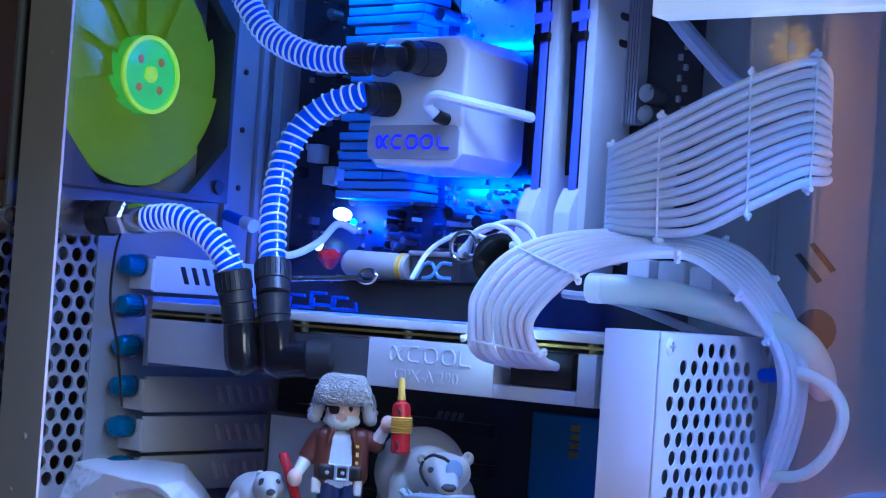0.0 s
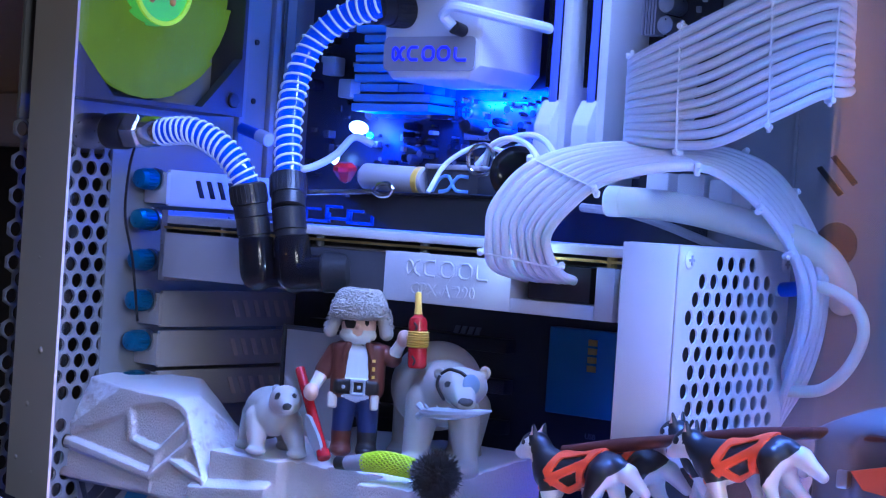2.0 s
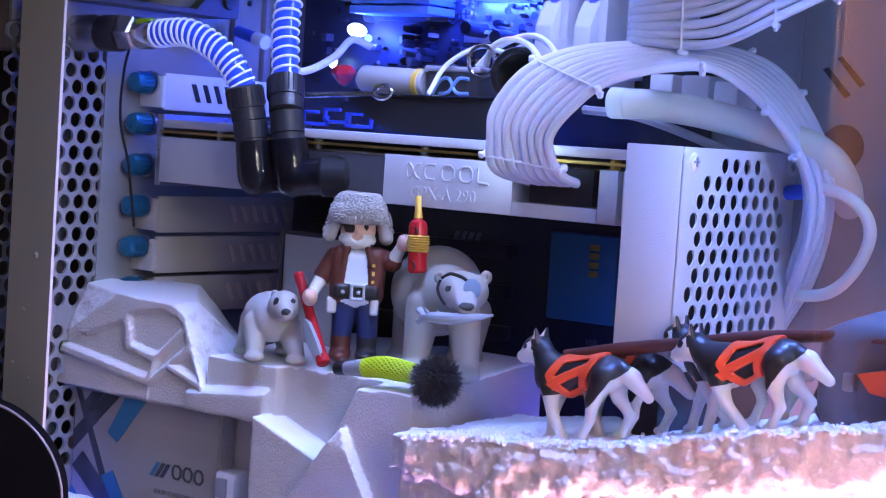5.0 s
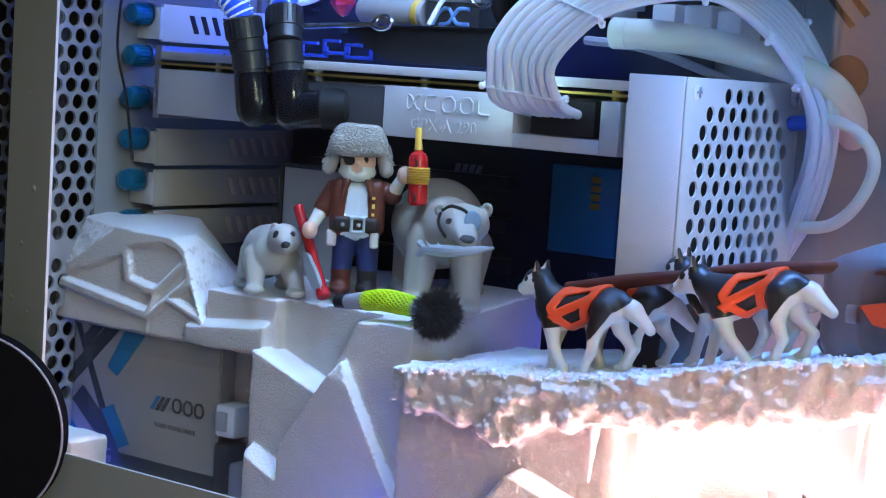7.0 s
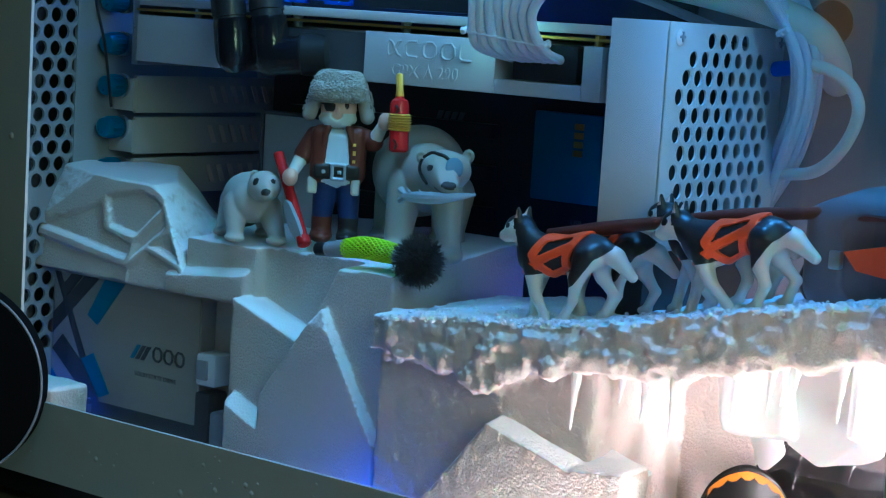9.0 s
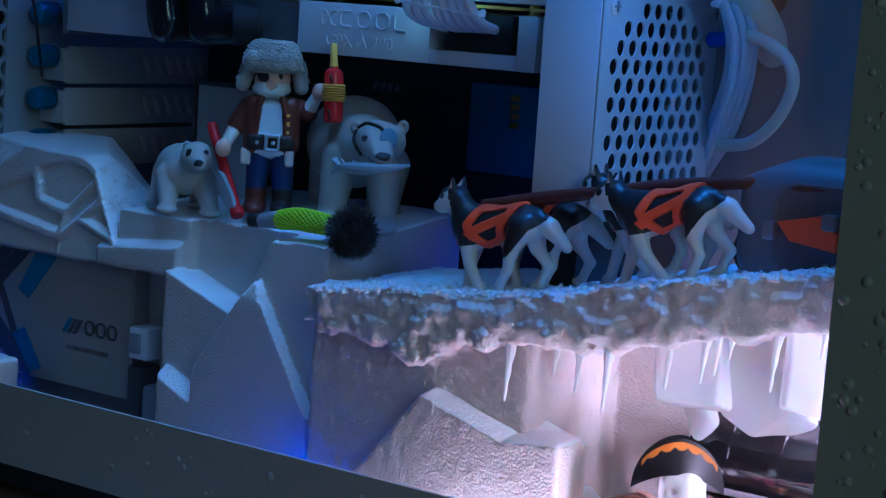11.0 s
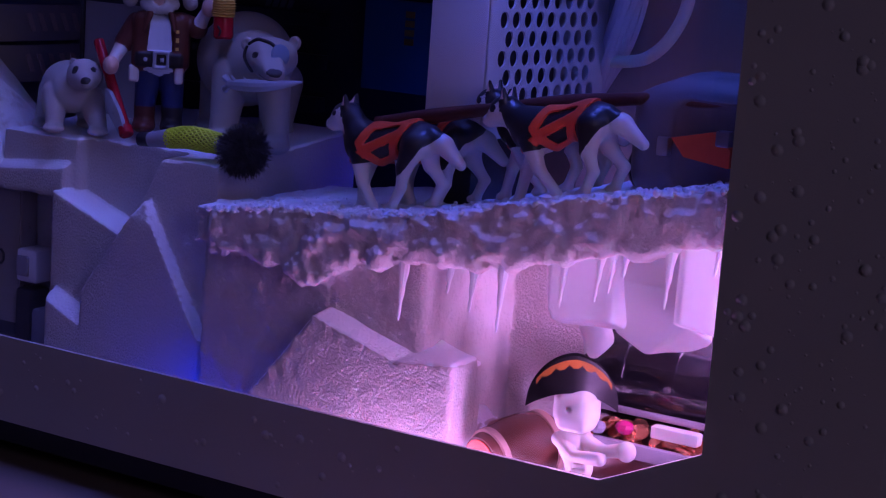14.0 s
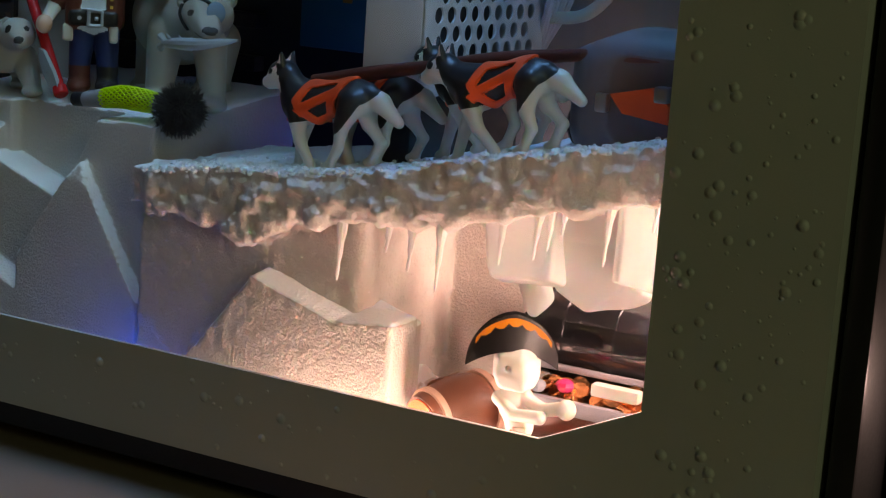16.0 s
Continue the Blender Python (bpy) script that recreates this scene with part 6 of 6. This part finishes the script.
def bicorne():
    """Two upturned half-round brims that meet at the tips."""
    bm = B()
    turn = Matrix.Translation((384, -61, 157)) @ Matrix.Rotation(radians(30), 4, "Z")
    n, m = 64, 30
    for side in (-1, 1):
        grid = []
        for i in range(n + 1):
            u = -1 + 2 * i / n
            low, high = 5.5 - 7.5 * u * u, 17.5 * math.sqrt(max(0.0, 1 - u * u)) - 1.5 * abs(u)
            row = []
            for j in range(m + 1):
                s = j / m
                z = low + max(0.6, high - low) * s
                y = side * (7.5 * (1 - u * u) * (1 - 0.75 * s) + 0.6)
                row.append(bm.verts.new(turn @ Vector((16.2 * u, y, z))))
            grid.append(row)
        for i in range(n):
            for j in range(m):
                f = bm.faces.new((grid[i][j], grid[i + 1][j], grid[i + 1][j + 1], grid[i][j + 1]))
                f.material_index = int(side < 0 and 5 < i < n - 6 and 0.62 + 0.03 * abs(i % 9 - 4.5) < j / m < 0.88)
    bmesh.ops.solidify(bm, geom=bm.faces[:], thickness=0.9)
    return bm


solo("toy_hat", bicorne(), [TOY_BLACK, ORANGE_TRIM], "black pirate hat with a jagged orange trim", "toy hat", smooth=40)

barrel = thing("toy_barrel", (362, -58, 122), "brown toy barrel lying on its side", "toy barrel")
ba, bb = (355, -70, 131), (367, -42, 136)
part("staves", revolve(B(), ba, bb, [(9.5, 0), (11, 4), (12.6, 13), (12.8, 17), (12, 24), (10, 31), (8.6, 31)], 22), BARREL_WOOD, barrel)
for h in (3.0, 25.5):
    m, _ = turn_to(ba, bb)
    r = 11.2 if h < 10 else 11.9
    part("hoop", revolve(B(), m @ Vector((0, 0, h)), bb, [(r - 0.6, 0), (r + 0.4, 0.3), (r + 0.6, 2.6), (r - 0.4, 3)], 22), TOY_SKIN, barrel, "pale hoop")
part("lid", revolve(B(), ba, bb, [(0, -0.4), (8.6, -0.4), (8.6, 0.4)], 20), TOY_ORANGE, barrel, "orange-brown barrel end")
part("lid_groove", box(B(), 354.2, 355.6, -71.2, -70.0, 124, 138, 0.2), BARREL_WOOD, barrel)
scrap = B()
m, _ = turn_to(ba, bb)
rg = random.Random(2)
ring = []
for i in range(9):
    a = 0.2 + i * 0.13
    ring.append([scrap.verts.new(m @ Vector((13.1 * math.cos(a), 13.1 * math.sin(a), 10 + 14 * j / 4 + (rg.uniform(-1.2, 1.2) if j in (0, 4) else 0)))) for j in range(5)])
for i in range(8):
    for j in range(4):
        scrap.faces.new((ring[i][j], ring[i + 1][j], ring[i + 1][j + 1], ring[i][j + 1]))
bmesh.ops.solidify(scrap, geom=scrap.faces[:], thickness=0.3)
part("paper_scrap", scrap, TOY_SKIN, barrel, "torn pale scrap")

chest = thing("treasure_chest", (405, -20, 120), "dark toy treasure chest with an open rounded lid", "toy chest")
bm = revolve(B(), (372, -14, 160), (440, -14, 160), [(17, 0), (18, 1), (18, 67), (17, 68)], 28)
part("lid", bm, BLACK_GLOSS, chest)
for x in (384, 404, 424):
    part("lid_band", revolve(B(), (x, -14, 160), (x + 5, -14, 160), [(17.5, 0), (18.8, 0.5), (18.8, 4.5), (17.5, 5)], 28), BLACK_GLOSS, chest)
part("tray", box(B(), 378, 440, -46, -12, 120, 141, 1), TOY_BROWN, chest)
part("rim", box(B(), 376, 441, -49, -46, 138, 143.5, 0.8), LABEL_GREY, chest)
part("rim", box(B(), 376, 441, -33, -31, 149, 151.5, 0.6), LABEL_GREY, chest)
part("base", box(B(), 380, 440, -72, -49, 112, 128, 1), BLACK, chest)
coin_mesh = finish("coin", revolve(B(), (0, 0, 0), (0, 0, 1), [(3.0, 0), (3.3, 0.3), (3.3, 0.9), (3.0, 1.2), (2.5, 1.0), (0, 1.0)], 14), COIN, (0, 0, 0))
rng = random.Random(12)
for k in range(70):
    ob = new("coin", coin_mesh)
    t = rng.random()
    if k < 55:
        at = Vector((rng.uniform(381, 438), rng.uniform(-46, -30), 142 + rng.uniform(0, 5)))
    else:
        at = Vector((rng.uniform(388, 412), rng.uniform(-72, -62), 128 + rng.uniform(0, 4)))
    ob.matrix_world = Matrix.Translation(at * MM) @ Euler((rng.uniform(-0.9, 0.9), rng.uniform(-0.9, 0.9), rng.uniform(0, 6))).to_matrix().to_4x4()
    tagged(ob, "small copper coloured toy coin in the chest", "toy coin", "treasure coins")
solo("toy_gem", ball(B(), (398, -46, 148), (3.6, 3, 2.6), seg=7), material("pink_gem", (0.8, 0.05, 0.25), 0.1, clear=0.5), "pink faceted toy gem among coins", "toy gem", smooth=0)
solo("toy_gem", ball(B(), (388, -47, 146.5), (3.2, 3, 2.4), seg=7), material("clear_gem", (0.7, 0.75, 0.85), 0.1, clear=0.6), "clear faceted toy gem among coins", "toy gem", smooth=0)
solo("toy_bar", box(B(), 408, 426, -47, -42, 146.5, 151, 0.8), TOY_WHITE, "pale toy bar lying on the coins", "toy bar")

# ---- odds on top of the graphics card ----
tray = thing("toy_boat", (157, 0, 324), "black toy boat loaded with small tools", "toy boat")
part("hull", prism(B(), [(132, 339.5), (214, 341), (218, 335), (212, 325), (158, 325), (145, 331)], "y", -4, 24), BLACK, tray)
part("rail", tube(B(), [(134, -4, 339.8), (170, -5, 340.6), (214, -4, 341.5)], 0.9, 8), BLACK_GLOSS, tray)
bm = tube(B(), [(98, -7, 338), (120, -7, 339.5), (150, -7.5, 341)], 1.3, 8)
tube(bm, [(150, -7.5, 341), (153, -7.5, 344.2), (158, -7.5, 345), (161, -7.5, 342.6), (159, -7.5, 339.8), (154, -7.5, 339.2), (150, -7.5, 341)], 1.1, 8)
solo("wrench", bm, CHROME, "steel wrench lying across the toy boat", "wrench")
can = thing("toy_canister", (145, 15, 343), "grey toy canister with a yellow band", "toy canister")
part("tank", revolve(B(), (124, 15, 348.5), (163, 15, 347.5), [(0, 0), (4, 0.4), (6.2, 3), (6.2, 38), (5.5, 39), (0, 39)], 20), LABEL_GREY, can)
part("band", revolve(B(), (158, 15, 347.6), (163, 15, 347.4), [(6.4, 0), (6.6, 0.2), (6.6, 3), (6.4, 3.2)], 20), TOY_GOLD, can)
bm = revolve(B(), (112, 18, 344.5), (112.6, 16, 355), [(0, 0), (2.5, 1.2), (6, 6.5), (5.6, 8.4), (3.4, 10), (0, 10.2)], 7)
solo("red_valve", bm, TOY_RED, "red clear valve beside the canister", "valve", smooth=0)
kit = thing("toy_case", (180, 18, 340), "grey toy case with a pale mark", "toy box")
part("shell", box(B(), 165, 194, 12, 28, 340, 354.5, 1.5), DARK, kit)
part("rim", box(B(), 164, 195, 11, 29, 353, 355.5, 0.8), LABEL_GREY, kit)
part("mark", tube(B(), [(169, 11.6, 343), (173, 11.6, 349), (178, 11.6, 350), (182, 11.6, 344), (189, 11.6, 343.5)], 0.9, 6), HEATSINK, kit)
part("mark", tube(B(), [(189, 11.6, 350), (183, 11.6, 350), (178, 11.6, 344), (173, 11.6, 343)], 0.9, 6), HEATSINK, kit)
roll = revolve(B(), (210, 24, 352), (217, 8, 353), [(4, 0), (12, 0.5), (12.5, 2), (12.5, 14), (12, 15.5), (10, 16), (9, 15), (8.5, 6), (0, 5)], 32)
solo("black_roll", roll, BLACK_GLOSS, "black roll beside the grey toy case", "roll")
solo("white_lead", tube(B(), [(177, -2, 342), (179, 8, 356), (191, 16, 365), (200, 22, 363), (215, 18, 366), (230, 8, 358)], 1.1, 8), SLEEVE, "thin white lead over the toy boat", "cable")
solo("grey_lead", tube(B(), [(76, 10, 350), (86, 20, 351), (86, 40, 359), (82, 58, 369), (88, 66, 366)], 1.9, 10), SLEEVE, "pale sleeved lead beside the long hose", "cable")
clear_blue = material("blue_clear_plastic", (0.06, 0.14, 0.9), 0.12, clear=0.45)
for k in range(3):
    x, z = 106 + k * 13, 325.2 + 1.5 * (k % 2)
    bm = box(B(), x, x + 16, -4, -2.6, z, z + 1.6, 0.3)
    box(bm, x, x + 1.6, -4, -2.6, z, z + 7, 0.3)
    box(bm, x + 14.4, x + 16, -4, -2.6, z, z + 5, 0.3)
    box(bm, x, x + 10, -4, -2.6, z + 5.6, z + 7, 0.3)
    solo("clear_clip", bm, clear_blue, "clear blue plastic clip on the graphics card", "clip", "clear clips")
solo("white_lead", tube(B(), [(196, 14, 356), (201, 10, 364), (212, 8, 368), (224, 6, 365), (231, 4, 357), (236, 6, 346)], 1.3, 8), SLEEVE, "white lead looped behind the black roll", "cable")
solo("white_lead", tube(B(), [(184, 24, 356), (194, 26, 366), (208, 28, 371), (222, 24, 367), (233, 18, 356)], 1.5, 8), SLEEVE, "thicker white lead above the grey toy case", "cable")
solo("steel_ring", tube(B(), [(197 + 7 * math.cos(a * 0.3), 9, 358 + 7 * math.sin(a * 0.3)) for a in range(22)], 0.9, 8, curve=False), CHROME, "shiny steel ring beside the black roll", "ring")

# ---- things beyond the case ----
dev = thing("external_radiator", (-110, 20, 375), "white device with a dark front strip behind the case", "radiator")
part("housing", box(B(), -260, -118, 20, 120, 385, 560, 5), WHITE, dev)
part("strip", box(B(), -122, -100, 16, 60, 392, 560, 2), BLACK, dev, "dark strip")
part("base", box(B(), -260, -96, 10, 120, 356, 385, 3), WHITE_GLOSS, dev)
part("stand", box(B(), -240, -150, 40, 110, 85, 356, 3), DARK, dev)
for k in range(4):
    part("logo_mark", rounded_glyph(B(), -113, 470 - k * 15, 3, 5.5, 15.8, 0.7), LABEL_GREY, dev)
MATT_BLACK = material("matt_black", (0.006, 0.006, 0.007), 0.75, vary=0.2, ior=1.12)
disc = thing("black_disc", (15, -104, 85), "glossy black disc with a pale rim beside the case", "speaker")
part("disc", revolve(B(), (8, -106, 148), (9.2, -107.8, 148), [(0, 0), (43, 0), (46, 2), (46, 10), (44, 12), (0, 12)], 48), MATT_BLACK, disc)
turn, _ = turn_to((8, -106, 148), (9.2, -107.8, 148))
circle = [turn @ Vector((45.4 * math.cos(k * math.pi / 36), 45.4 * math.sin(k * math.pi / 36), 11.6)) for k in range(73)]
part("rim", tube(B(), circle, 0.6, 8, curve=False), LABEL_GREY, disc, "pale rim")
part("stand", box(B(), -6, 22, -116, -98, 85, 106, 2), BLACK, disc)
